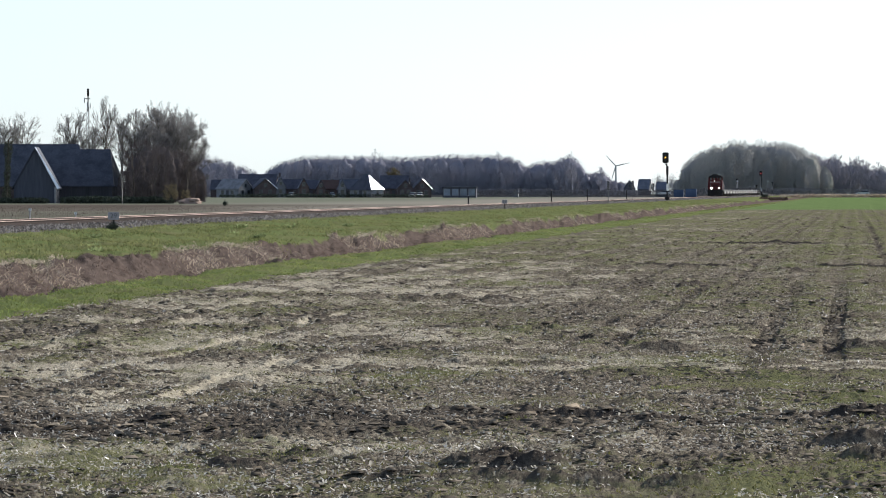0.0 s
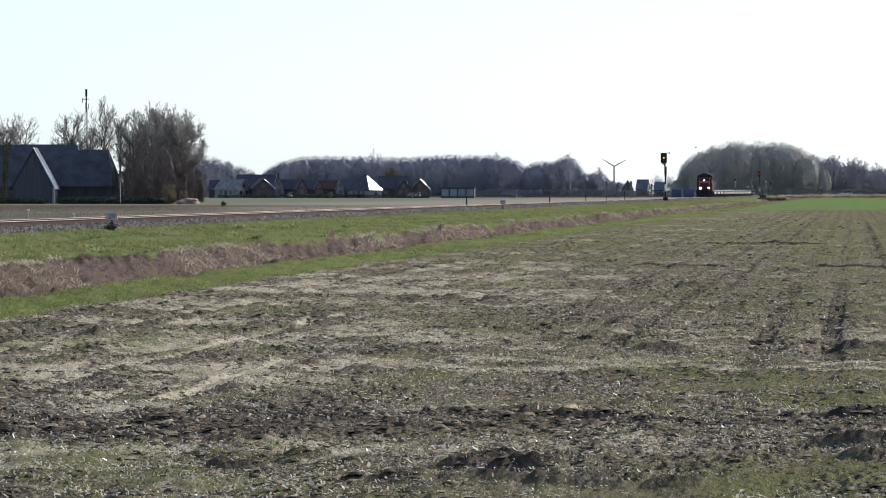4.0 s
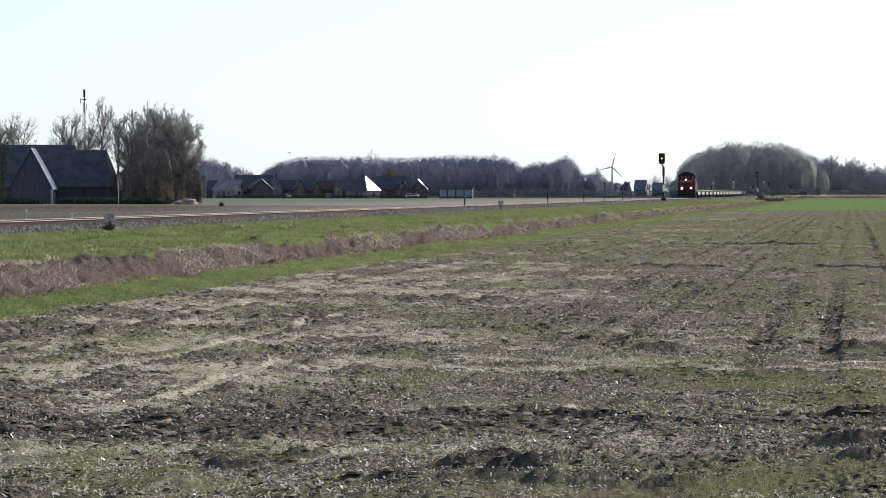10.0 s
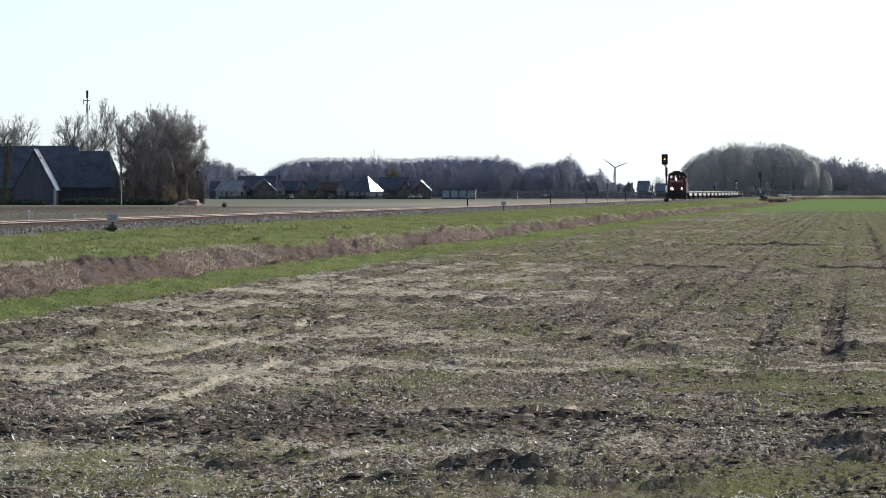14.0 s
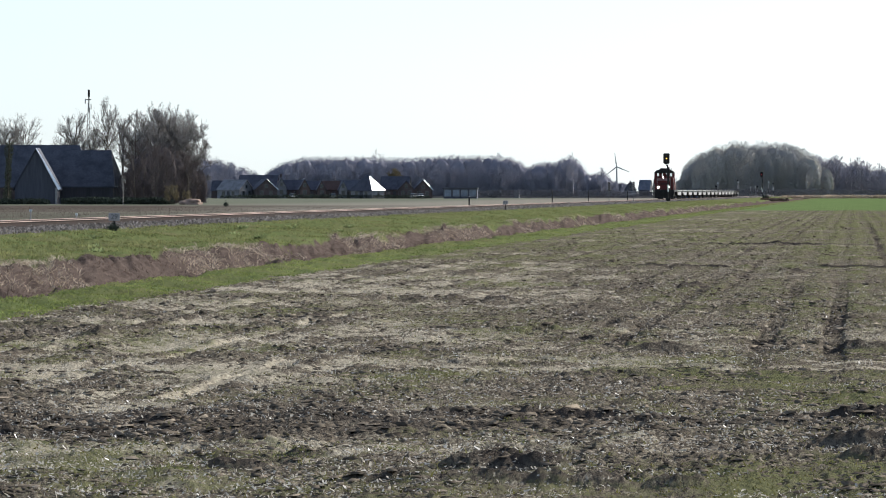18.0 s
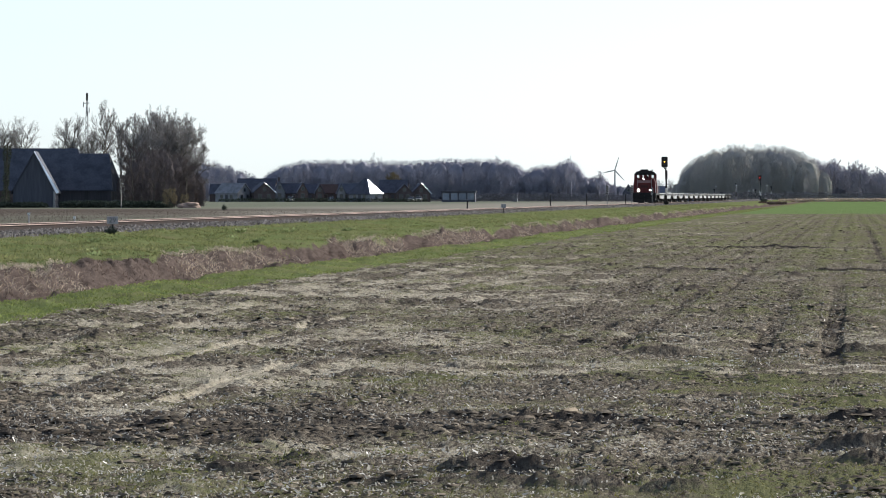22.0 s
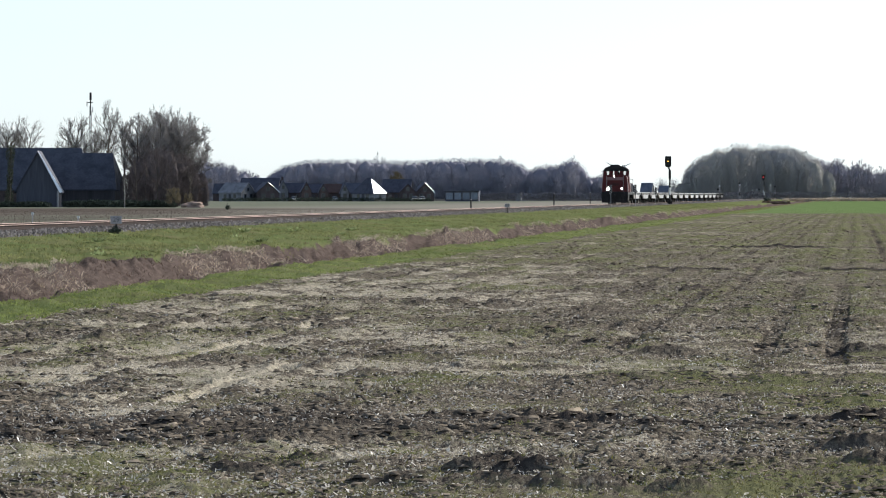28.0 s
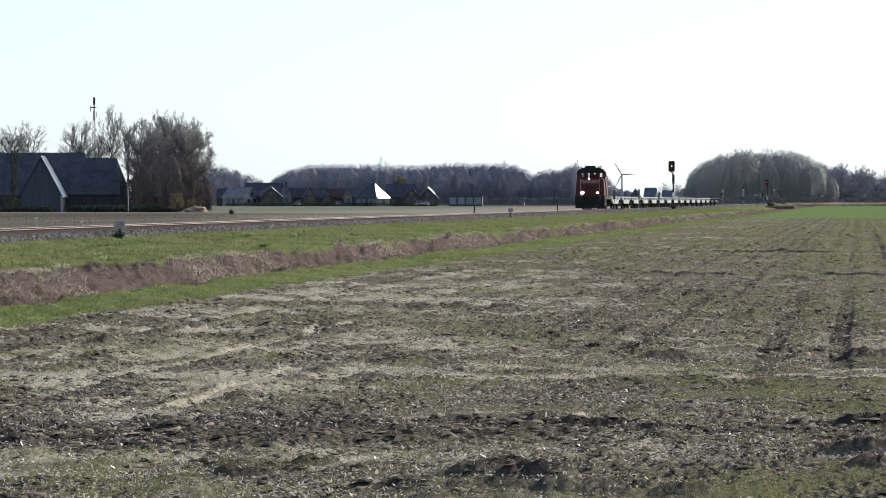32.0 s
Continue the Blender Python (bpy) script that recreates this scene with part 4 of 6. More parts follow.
# ---- buildings ----
M_BRICK = surface("dark_brick", (0.085, 0.066, 0.064), (0.14, 0.108, 0.102), 9, 0.85, bump=0.4)
M_BRICK_RED = surface("red_brick", (0.12, 0.085, 0.075), (0.17, 0.122, 0.108), 9, 0.85, bump=0.4)
M_RENDER = surface("pale_render", (0.21, 0.21, 0.22), (0.3, 0.3, 0.31), 3, 0.8)
# Lightened and blued: distance haze put into the tile colour.
M_TILE = surface("hazed_dark_roof_tiles", (0.09, 0.097, 0.122), (0.14, 0.148, 0.18), 5, 0.75, bump=0.5, size=0.03)
M_TILE_RED = surface("red_roof_tiles", (0.09, 0.058, 0.05), (0.14, 0.088, 0.074), 5, 0.6, bump=0.5, size=0.03)
# Lighter and bluer than the other tiles: distance haze in the colour.
M_TILE_HAZED = surface("hazed_blue_roof_tiles", (0.13, 0.145, 0.185), (0.19, 0.205, 0.25), 5, 0.75, bump=0.5, size=0.03)
# Slightly darker, keeps the painted haze's blue tint.
M_TILE_BARN = surface("old_barn_tiles", (0.076, 0.081, 0.1), (0.118, 0.124, 0.148), 5, 0.8, bump=0.5, size=0.03)
M_TILE_DARK = surface("navy_roof_tiles", (0.07, 0.073, 0.095), (0.11, 0.113, 0.14), 5, 0.75, bump=0.5, size=0.03)
M_SLATE = surface("pale_slates", (0.2, 0.2, 0.215), (0.3, 0.3, 0.315), 5, 0.6, bump=0.4, size=0.03)
# Mirror-like metal added to catch sky and sun as roof glare.
M_GLARE = surface("glare_zinc", (0.8, 0.8, 0.81), (0.92, 0.92, 0.92), 2, 0.3, 1.0, bump=0)
M_WHITE = surface("white_paint", (0.7, 0.7, 0.69), (0.82, 0.82, 0.81), 6, 0.5)
M_FRAME = surface("grey_window_frame", (0.16, 0.16, 0.165), (0.24, 0.24, 0.245), 6, 0.6)
M_TIMBER = surface("black_timber", (0.075, 0.073, 0.08), (0.12, 0.115, 0.12), 5, 0.7, bump=0.3, stretch=(1, 1, 0.1))
# Blued like the barn tiles: haze put into the boards' colour.
M_BOARD = surface("tarred_boards", (0.07, 0.074, 0.092), (0.105, 0.11, 0.132), 3, 0.8, bump=0.3, stretch=(1, 1, 0.1))
M_PANE, _nt, _b = nodes_of("window_glass")
_b.inputs["Base Color"].default_value = (0.03, 0.035, 0.04, 1)
_b.inputs["Roughness"].default_value, _b.inputs["Specular IOR Level"].default_value = 0.05, 0.8


def gable_house(name, label, b, y, w, l, eave, ridge, turn, wall, roof, verge=None, chimney=True, over=0.3, hip=0.0, windows=2, front=True, pale_hip=None, wide=0.13):
    """A house whose ridge runs along its own y; its front gable looks back along -y before the turn."""
    ob = tagged(new(name), label, "house" if "house" in name else "barn", "houses of the village" if "house" in name else "farm buildings")
    bm = bmesh.new()
    sweep(bm, [(-w / 2, -0.2), (w / 2, -0.2), (w / 2, eave), (0, ridge - 0.15) if not hip else (w / 4, eave + 0.01), (-w / 2, eave)], -l / 2, l / 2)
    part("wall", bm, wall, ob)
    for s in (-1, 1):
        bm = bmesh.new()
        drop = over * (ridge - eave) / (w / 2)
        pts = [(s * (w / 2 + over), eave - drop), (0, ridge), (0, ridge + 0.16), (s * (w / 2 + over), eave - drop + 0.16)]
        rows = []
        for yy, cut in ((-l / 2 - 0.25, hip), (l / 2 + 0.25, -hip)):
            rows.append([bm.verts.new((px, yy + (cut if abs(px) < 0.01 else 0), pz)) for px, pz in pts])
        for i in range(4):
            bm.faces.new((rows[0][i], rows[1][i], rows[1][(i + 1) % 4], rows[0][(i + 1) % 4]))
        bm.faces.new(rows[0]), bm.faces.new(rows[1][::-1])
        part("roof_slope", bm, roof, ob)
    if hip:
        for s in (-1, 1):
            bm = bmesh.new()
            e = [bm.verts.new(c) for c in ((-w / 2 - over, s * (l / 2 + 0.25), eave - 0.2), (w / 2 + over, s * (l / 2 + 0.25), eave - 0.2), (0, s * (l / 2 + 0.25 - hip), ridge + 0.02),
                                          (-w / 2 - over, s * (l / 2 + 0.1), eave - 0.3), (w / 2 + over, s * (l / 2 + 0.1), eave - 0.3), (0, s * (l / 2 - hip), ridge - 0.12))]
            for q in ((0, 1, 2), (5, 4, 3), (0, 3, 4, 1), (1, 4, 5, 2), (2, 5, 3, 0)):
                bm.faces.new([e[i] for i in q])
            part("roof_hip", bm, pale_hip if pale_hip and s < 0 else roof, ob, "glaring pale roof hip" if pale_hip and s < 0 else "")
    # Added tilted zinc board stands in for glare on the right roof slope.
    if verge:
        for s in (1,):
            bm = bmesh.new()
            top, foot = Vector((0, -l / 2 - 0.27, ridge + 0.1)), Vector((s * (w / 2 + over), -l / 2 - 0.27, eave - over * (ridge - eave) / (w / 2) + 0.1))
            d = (foot - top).normalized()
            n = Vector((-d.z, 0, d.x)) * s
            rows = [[bm.verts.new(p + n * k * half + Vector((0, back, 0))) for k, back in ((-1, -0.16), (1, -0.06), (1, 0.06), (-1, 0.06))] for p, half in ((top, wide * 0.22), (foot, wide))]
            for k in range(4):
                bm.faces.new((rows[0][k], rows[0][(k + 1) % 4], rows[1][(k + 1) % 4], rows[1][k]))
            bm.faces.new(rows[0][::-1]), bm.faces.new(rows[1])
            bmesh.ops.recalc_face_normals(bm, faces=list(bm.faces))
            part("glare_board", bm, verge, ob, "added zinc board imitating glare on the roof edge")
    if chimney:
        bm = bmesh.new()
        box(bm, 0, l * 0.28, ridge + 0.35, 0.6, 0.6, 1.3)
        box(bm, 0, l * 0.28, ridge + 1.05, 0.72, 0.72, 0.12)
        part("chimney", bm, M_BRICK, ob)
    if front:
        for k in range(windows):
            px = (k - (windows - 1) / 2) * w / (windows + 0.4)
            win = part("window", made(box, px, -l / 2 - 0.02, eave * 0.58, 1.1, 0.1, 1.3), M_FRAME, ob, "grey window frame")
            part("pane", made(box, px, -l / 2 - 0.05, eave * 0.58, 0.9, 0.09, 1.1), M_PANE, win)
        if ridge - eave > 2 and not hip:
            win = part("window", made(box, 0, -l / 2 - 0.02, eave + (ridge - eave) * 0.3, 0.9, 0.1, 1.1), M_FRAME, ob, "grey window frame")
            part("pane", made(box, 0, -l / 2 - 0.05, eave + (ridge - eave) * 0.3, 0.7, 0.09, 0.9), M_PANE, win)
        for s in (-1, 1):
            for k in (-1, 1):
                win = part("window", made(box, s * (w / 2 + 0.02), k * l * 0.22, eave * 0.58, 0.1, 1.1, 1.2), M_FRAME, ob, "grey window frame")
                part("pane", made(box, s * (w / 2 + 0.05), k * l * 0.22, eave * 0.58, 0.09, 0.9, 1.0), M_PANE, win)
        part("door", made(box, -w / 2 - 0.03, 0, 1.02, 0.08, 0.95, 2.05), M_TIMBER, ob)
    ob.location, ob.rotation_euler[2] = (across(b, y), y, 0), radians(turn)
    return ob


# the farm: two large barns under tiled roofs and a front house with a glaring verge
gable_house("farm_barn", "long dark barn with a large tiled hipped roof", -147.5, 815, 13, 22, 2.6, 8.4, 90, M_BRICK, M_TILE_BARN, chimney=False, hip=2.5, front=False)
gable_house("farm_barn", "long dark barn with a black tiled roof beside the shrubs", -136.4, 808, 12, 10.4, 2.6, 7.6, 90, M_TIMBER, M_TILE_BARN, chimney=False, hip=1.3, front=False)
gable_house("farm_house", "dark boarded farmhouse with a glaring roof edge and tiled roof", -144.3, 796, 6.0, 14, 2.5, 7.8, 6, M_BOARD, M_TILE_BARN, verge=M_GLARE, front=False, chimney=False, wide=0.22)
ob = tagged(new("drain_pipe", mesh_of("drain_pipe", made(rod, (0, 0, 0), (0, 0, 2.3), 0.16, 0.16), M_RENDER)), "pale round downpipe post at the farmhouse corner", "pipe")
ob.location = (across(-141.1, 786), 786, 0)
# the village
gable_house("village_house", "grey rendered house under pale slates", -109.4, 1600, 6.4, 8, 2.6, 5.2, 58, M_RENDER, M_SLATE, chimney=False)
gable_house("village_house", "dark brick house with a tiled roof ridge", -110.6, 1612, 6, 9, 2.4, 5.0, 88, M_BRICK, M_TILE_DARK, chimney=False)
gable_house("village_house", "dark house with pale edged roof and dormer", -104.3, 1600, 6.2, 9, 2.7, 5.4, 14, M_BRICK, M_TILE_DARK, verge=M_GLARE, chimney=False)
gable_house("village_house", "broad house under a tall dark roof", -105.2, 1622, 7, 11, 2.9, 6.6, 86, M_BRICK, M_TILE_DARK, chimney=False)
gable_house("village_house", "white gabled house with a dark tiled roof", -101.3, 1602, 2.8, 7, 3.2, 5.9, 8, M_RENDER, M_TILE, windows=1)
gable_house("village_house", "low dark house between the gables", -99.4, 1626, 6, 7, 2.6, 5.2, 90, M_BRICK, M_TILE_DARK, chimney=False)
gable_house("village_house", "narrow brick house with a steep gable", -97.2, 1600, 2.8, 7, 3.0, 5.5, 8, M_BRICK_RED, M_TILE, windows=1, chimney=False)
gable_house("village_house", "dark brick house with a long tiled roof", -95.6, 1620, 6, 9, 2.6, 4.9, 88, M_BRICK, M_TILE_DARK, chimney=False)
gable_house("village_house", "narrow grey house with a steep gable", -94.2, 1602, 2.4, 6, 2.8, 5.0, 8, M_BRICK_RED, M_TILE, windows=1, chimney=False)
gable_house("village_house", "low house under dark red tiles", -91.8, 1612, 6, 8, 2.6, 4.9, 90, M_BRICK, M_TILE_RED, chimney=False)
gable_house("village_house", "narrow grey gabled house", -90.4, 1598, 2.2, 6, 2.8, 5.0, 8, M_RENDER, M_TILE, windows=1, chimney=False)
gable_house("village_house", "brick house under dark tiles", -88.2, 1604, 5.5, 8, 2.6, 5.1, 90, M_BRICK_RED, M_TILE, chimney=False)
gable_house("village_house", "brick house with one glaring white roof slope", -86.0, 1590, 5.8, 7.6, 2.5, 6.5, 58, M_RENDER, M_TILE_DARK, hip=3.4, pale_hip=M_GLARE, windows=1, chimney=False)
gable_house("village_house", "dark house with a tall tiled roof", -81.0, 1612, 6.5, 8, 2.8, 6.2, 88, M_BRICK, M_TILE_DARK, chimney=False)
gable_house("village_house", "dark gabled brick house under navy tiles", -79.2, 1598, 4.4, 8, 2.7, 5.0, 6, M_BRICK, M_TILE_DARK, chimney=False)
gable_house("village_house", "house with a glaring bright sloping roof edge", -76.4, 1600, 5.2, 8, 2.5, 5.2, 10, M_BRICK, M_TILE_DARK, verge=M_GLARE, chimney=False)
for b, w, l, e, r, turn in ((-39.5, 3.8, 6, 2.8, 5.6, 3), (-36.8, 5.5, 3.6, 2.8, 5.8, 82), (-33.8, 5.5, 3.0, 2.6, 4.9, 84)):
    gable_house("far_house", "far house near the railway, its roof blued by painted haze", b, 1910, w, l, e, r, turn, M_TILE_DARK, M_TILE_HAZED, chimney=False)


def flat_hall():
    ob = tagged(new("low_hall"), "long low flat-roofed hall with pale window bays", "building")
    part("wall", made(box, 0, 0, 1.3, 9.4, 5, 2.9), M_TILE_DARK, ob, "blue-grey panelled wall")
    part("roof", made(box, 0, 0, 2.85, 9.9, 5.5, 0.25), M_TIMBER, ob, "dark flat roof")
    for k in range(4):
        win = part("window", made(box, -3.5 + k * 2.35, -2.52, 1.5, 2.0, 0.1, 2.0), M_FRAME, ob, "grey window frame")
        part("pane", made(box, -3.5 + k * 2.35, -2.55, 1.5, 1.75, 0.09, 1.75), M_SKYGLASS, win, "glass tinted pale for the sky it reflects")
    ob.location = (across(-69.5, 1590), 1590, 0)
    ob = tagged(new("white_shed"), "small white-walled shed by the wood", "shed")
    part("wall", made(box, 0, 0, 1.0, 1.6, 2.5, 2.2), M_RENDER, ob)
    part("roof", made(box, 0, 0, 2.2, 1.9, 2.8, 0.25), M_TILE, ob)
    ob.location = (across(-59.6, 1700), 1700, 0)
    for b, y, w, h, nm, lb in ((-28.6, 1750, 3.4, 2.6, "site_container", "blue steel container beside the road"), (-30.8, 1752, 3.0, 2.3, "site_container", "dark blue steel container beside the road")):
        ob = tagged(new(nm), lb, "container")
        part("body", made(box, 0, 0, h / 2, w, 2.4, h, bevel=0.05), M_BLUE, ob)
        for k in (-1, 1):
            part("door", made(box, k * w * 0.24, -1.22, h / 2, w * 0.44, 0.06, h * 0.86), M_BLUE, ob)
        ob.location = (across(b, y), y, 0)


# The sky's reflection is put into the glass colour as pale blue.
M_SKYGLASS = surface("sky_tinted_glass", (0.17, 0.2, 0.25), (0.26, 0.3, 0.36), 2, 0.2, bump=0)
M_BLUE = surface("blue_steel", (0.05, 0.075, 0.14), (0.1, 0.14, 0.22), 2, 0.5)
flat_hall()


def shrub_row(name, label, b0, b1, y, height, n, material, seed):
    """A low clipped mass of small leaves."""
    r = np.random.default_rng(seed)
    b = r.uniform(b0, b1, n)
    x = np.array([across(v, y) for v in b])
    x0, x1 = across(b0, y), across(b1, y)
    top = height * (0.6 + 0.4 * np.sin(np.clip((x - x0) / (x1 - x0), 0, 1) * math.pi) ** 0.3) * (0.75 + 0.35 * fbm(x * 0.7, x * 0, seed))
    p = np.stack([x, y + r.normal(0, 0.8, n), r.uniform(0, 1, n) ** 0.7 * top], -1)
    q = r.normal(0, 1, (n, 2, 3)) * 0.14
    v = np.stack([p, p + q[:, 0], p + q[:, 1]], 1).reshape(-1, 3)
    return tagged(new(name, raw_mesh(name, v, np.arange(3 * n).reshape(-1, 3), material)), label, "hedge", kind="stuff")


shrub_row("low_hedge", "dark green clipped hedge before the barn", -140.0, -120.5, 772, 0.9, 14000, M_HEDGE, 2)
shrub_row("low_hedge", "dark green garden hedge before the farmhouse", -152.0, -142.5, 775, 0.7, 7000, M_HEDGE, 3)
shrub_row("village_hedge", "dark garden hedges between the village houses", -112.0, -75.0, 1586, 1.1, 9000, M_HEDGE, 5)
shrub_row("roadside_scrub", "dark low scrub along the far road", -72.0, -38.0, 1650, 2.6, 14000, M_SCRUB, 6)
shrub_row("roadside_scrub", "dark low scrub before the wood", -33.0, 8.0, 1820, 3.0, 14000, M_SCRUB, 7)
shrub_row("roadside_scrub", "dark low scrub round the far houses", -41.0, -30.0, 1880, 2.4, 6000, M_SCRUB, 11)
shrub_row("dry_margin", "pale dry grass margin along the green field", -13.0, 22.0, 1600, 1.0, 16000, M_PALE_REED, 8)
shrub_row("dark_ditch_reeds", "dark reeds along the crossing ditch", -16.5, -11.5, 1150, 0.45, 1800, M_REED, 9)


# ---- the train ----
M_RED = surface("faded_red_paint", (0.105, 0.026, 0.025), (0.155, 0.038, 0.035), 3, 0.5, bump=0.1, stain=(0.06, 0.022, 0.022))
M_GREY_BAND = surface("pale_grey_paint", (0.36, 0.33, 0.33), (0.47, 0.44, 0.44), 4, 0.55)
M_NOSE_BAND = surface("faded_pink_band", (0.22, 0.12, 0.12), (0.3, 0.19, 0.185), 4, 0.55)
M_BLACK = surface("black_underframe", (0.018, 0.017, 0.017), (0.045, 0.042, 0.04), 6, 0.6, bump=0.2)
M_STEEL = surface("worn_steel", (0.3, 0.29, 0.28), (0.5, 0.49, 0.47), 8, 0.4, 0.8)
M_SOLEBAR = surface("dusty_grey_solebar", (0.28, 0.275, 0.27), (0.48, 0.475, 0.47), 2, 0.5, bump=0.1, stain=(0.25, 0.22, 0.2))
M_DECK = surface("wagon_deck", (0.09, 0.075, 0.06), (0.18, 0.15, 0.12), 3, 0.8)
M_LAMP = glowing("headlight", (1.0, 0.95, 0.88), 12)
M_AMBER = glowing("amber_signal", (1.0, 0.5, 0.08), 1.6)
M_REDLIGHT = glowing("red_signal", (1.0, 0.05, 0.06), 3)
M_CLEAR, _nt, _b = nodes_of("clear_glass")
_b.inputs["Roughness"].default_value, _b.inputs["Transmission Weight"].default_value, _b.inputs["IOR"].default_value = 0.02, 1.0, 1.0


def wheel_pair(name, parent, y, r):
    bm = bmesh.new()
    for s in (-1, 1):
        rod(bm, (s * 0.69, 0, 0), (s * 0.82, 0, 0), r, r, 20)
        rod(bm, (s * 0.66, 0, 0), (s * 0.69, 0, 0), r + 0.03, r + 0.03, 20)
        for k in range(4):
            a = k * 1.5708
            rod(bm, (s * 0.83, 0.2 * math.cos(a), 0.2 * math.sin(a)), (s * 0.84, 0.2 * math.cos(a), 0.2 * math.sin(a)), 0.05, 0.05, 6)
    rod(bm, (-0.95, 0, 0), (0.95, 0, 0), 0.09, 0.09, 10)
    w = part(name, bm, M_BLACK, parent)
    w.location = (0, y, r)
    return w


def bogie(parent, y, base, r):
    bm = bmesh.new()
    for s in (-1, 1):
        box(bm, s * 0.98, y, r + 0.12, 0.14, base + 1.1, 0.22, bevel=0.03)
        for k in (-1, 1):
            box(bm, s * 1.02, y + k * base / 2, r, 0.2, 0.3, 0.34, bevel=0.03)
            rod(bm, (s * 1.02, y + k * base / 4, r + 0.05), (s * 1.02, y + k * base / 4, r + 0.38), 0.09, 0.09, 8)
    box(bm, 0, y, r + 0.2, 1.9, 0.5, 0.25)
    return part("bogie", bm, M_BLACK, parent, "black bogie frame")


def buffers(parent, y, way, z=1.06):
    for s in (-1, 1):
        bm = bmesh.new()
        rod(bm, (s * 0.875, y, z), (s * 0.875, y + way * 0.42, z), 0.09, 0.09, 10)
        rod(bm, (s * 0.875, y + way * 0.42, z), (s * 0.875, y + way * 0.47, z), 0.23, 0.21, 16)
        part("buffer", bm, M_BLACK, parent)


def handrail(parent, points, r=0.022):
    bm = bmesh.new()
    for a, b in zip(points, points[1:]):
        rod(bm, a, b, r, r, 6)
    part("handrail", bm, M_GREY_BAND, parent, "pale grey handrail")


WHEELS = []


def locomotive():
    ob = tagged(new("locomotive"), "faded red diesel locomotive with lit headlights on the track", "locomotive")
    # underframe, fuel tank and snow plough
    bm = bmesh.new()
    box(bm, 0, 7.2, 1.12, 2.9, 13.6, 0.26, bevel=0.03)
    box(bm, 0, 0.5, 0.95, 2.9, 0.3, 0.75, bevel=0.04)
    box(bm, 0, 13.9, 0.95, 2.9, 0.3, 0.75, bevel=0.04)
    part("underframe", bm, M_BLACK, ob, "black underframe with buffer beams")
    part("fuel_tank", made(box, 0, 7.2, 0.68, 2.4, 3.4, 0.7, taper=1.05, bevel=0.08), M_BLACK, ob)
    bm = bmesh.new()
    for s in (-1, 1):
        box(bm, s * 0.72, 0.42, 0.38, 1.4, 0.08, 0.5, Matrix.Rotation(0.0, 4, "Z"), taper=0.94, bevel=0.02)
    part("snow_plough", bm, M_BLACK, ob)
    # nose in front of the cab: tapered flanks and rounded shoulders
    bm = bmesh.new()
    sweep(bm, [(-1.42, 1.25), (1.42, 1.25), (1.42, 1.9), (1.3, 2.95), (1.1, 3.08), (-1.1, 3.08), (-1.3, 2.95), (-1.42, 1.9)], 0.75, 3.0)
    bmesh.ops.bevel(bm, geom=list(bm.edges), offset=0.07, segments=2, affect="EDGES")
    nose = part("nose", bm, M_RED, ob, "faded red nose")
    part("nose_band", made(box, 0, 0.745, 2.72, 1.75, 0.03, 0.34, bevel=0.008), M_NOSE_BAND, nose, "pale reddish band with worn markings")
    for k in range(5):
        part("grille_slat", made(box, 0, 0.742, 1.95 + 0.075 * k, 0.9, 0.03, 0.03), M_BLACK, nose)
    part("nose_door", made(box, 0.95, 0.744, 2.25, 0.04, 0.03, 1.6), M_BLACK, nose)
    # cab: walls below the windows, posts between them, a rounded roof
    bm = bmesh.new()
    sweep(bm, [(-1.5, 1.25), (1.5, 1.25), (1.5, 2.0), (1.36, 3.16), (-1.36, 3.16), (-1.5, 2.0)], 3.0, 5.6)
    cab = part("cab", bm, M_RED, ob, "red driver's cab")
    bm = bmesh.new()
    for yy in (3.07, 5.53):
        for px in (-1.32, -0.62, 0.0, 0.62, 1.32):
            wd = 0.3 if abs(px) < 1 else 0.26
            part("window_post", made(box, px * 0.93, yy, 3.42, wd * 1.05, 0.14, 0.56), M_RED, cab)
    for s in (-1, 1):
        part("window_post", made(box, s * 1.24, 4.3, 3.42, 0.14, 0.2, 0.56), M_RED, cab)
    for yy in (3.05, 5.55):
        for px in (-0.97, -0.31, 0.31, 0.97):
            pane = part("window_pane", made(box, px * 0.93, yy, 3.42, 0.46, 0.02, 0.54), M_CLEAR, cab, "cab window glass")
            pane.visible_shadow = False
    bm = bmesh.new()
    sweep(bm, [(-1.36, 3.56), (1.36, 3.56), (1.3, 3.74), (1.12, 3.93), (0.78, 4.06), (0.4, 4.11), (-0.4, 4.11), (-0.78, 4.06), (-1.12, 3.93), (-1.3, 3.74)], 2.8, 5.8)
    part("cab_roof", bm, M_BLACK, cab, "dark rounded cab roof")
    bm = bmesh.new()
    box(bm, -0.1, 3.6, 4.16, 1.15, 0.9, 0.2, taper=0.8, bevel=0.05)
    part("roof_unit", bm, M_BLACK, cab)
    bm = bmesh.new()
    for px in (0.75, 0.95):
        rod(bm, (px, 3.3, 4.14), (px, 2.85, 4.14), 0.04, 0.09, 10)
    part("horn", bm, M_STEEL, cab)
    # long hood
    bm = bmesh.new()
    sweep(bm, [(-1.0, 1.25), (1.0, 1.25), (1.0, 2.9), (0.75, 3.1), (-0.75, 3.1), (-1.0, 2.9)], 5.6, 13.2)
    bmesh.ops.bevel(bm, geom=list(bm.edges), offset=0.05, segments=2, affect="EDGES")
    hood = part("engine_hood", bm, M_RED, ob, "faded red engine hood")
    for k in range(6):
        part("hood_door", made(box, 1.01, 6.4 + k * 1.15, 2.05, 0.03, 1.02, 1.3), M_RED, hood)
    bm = bmesh.new()
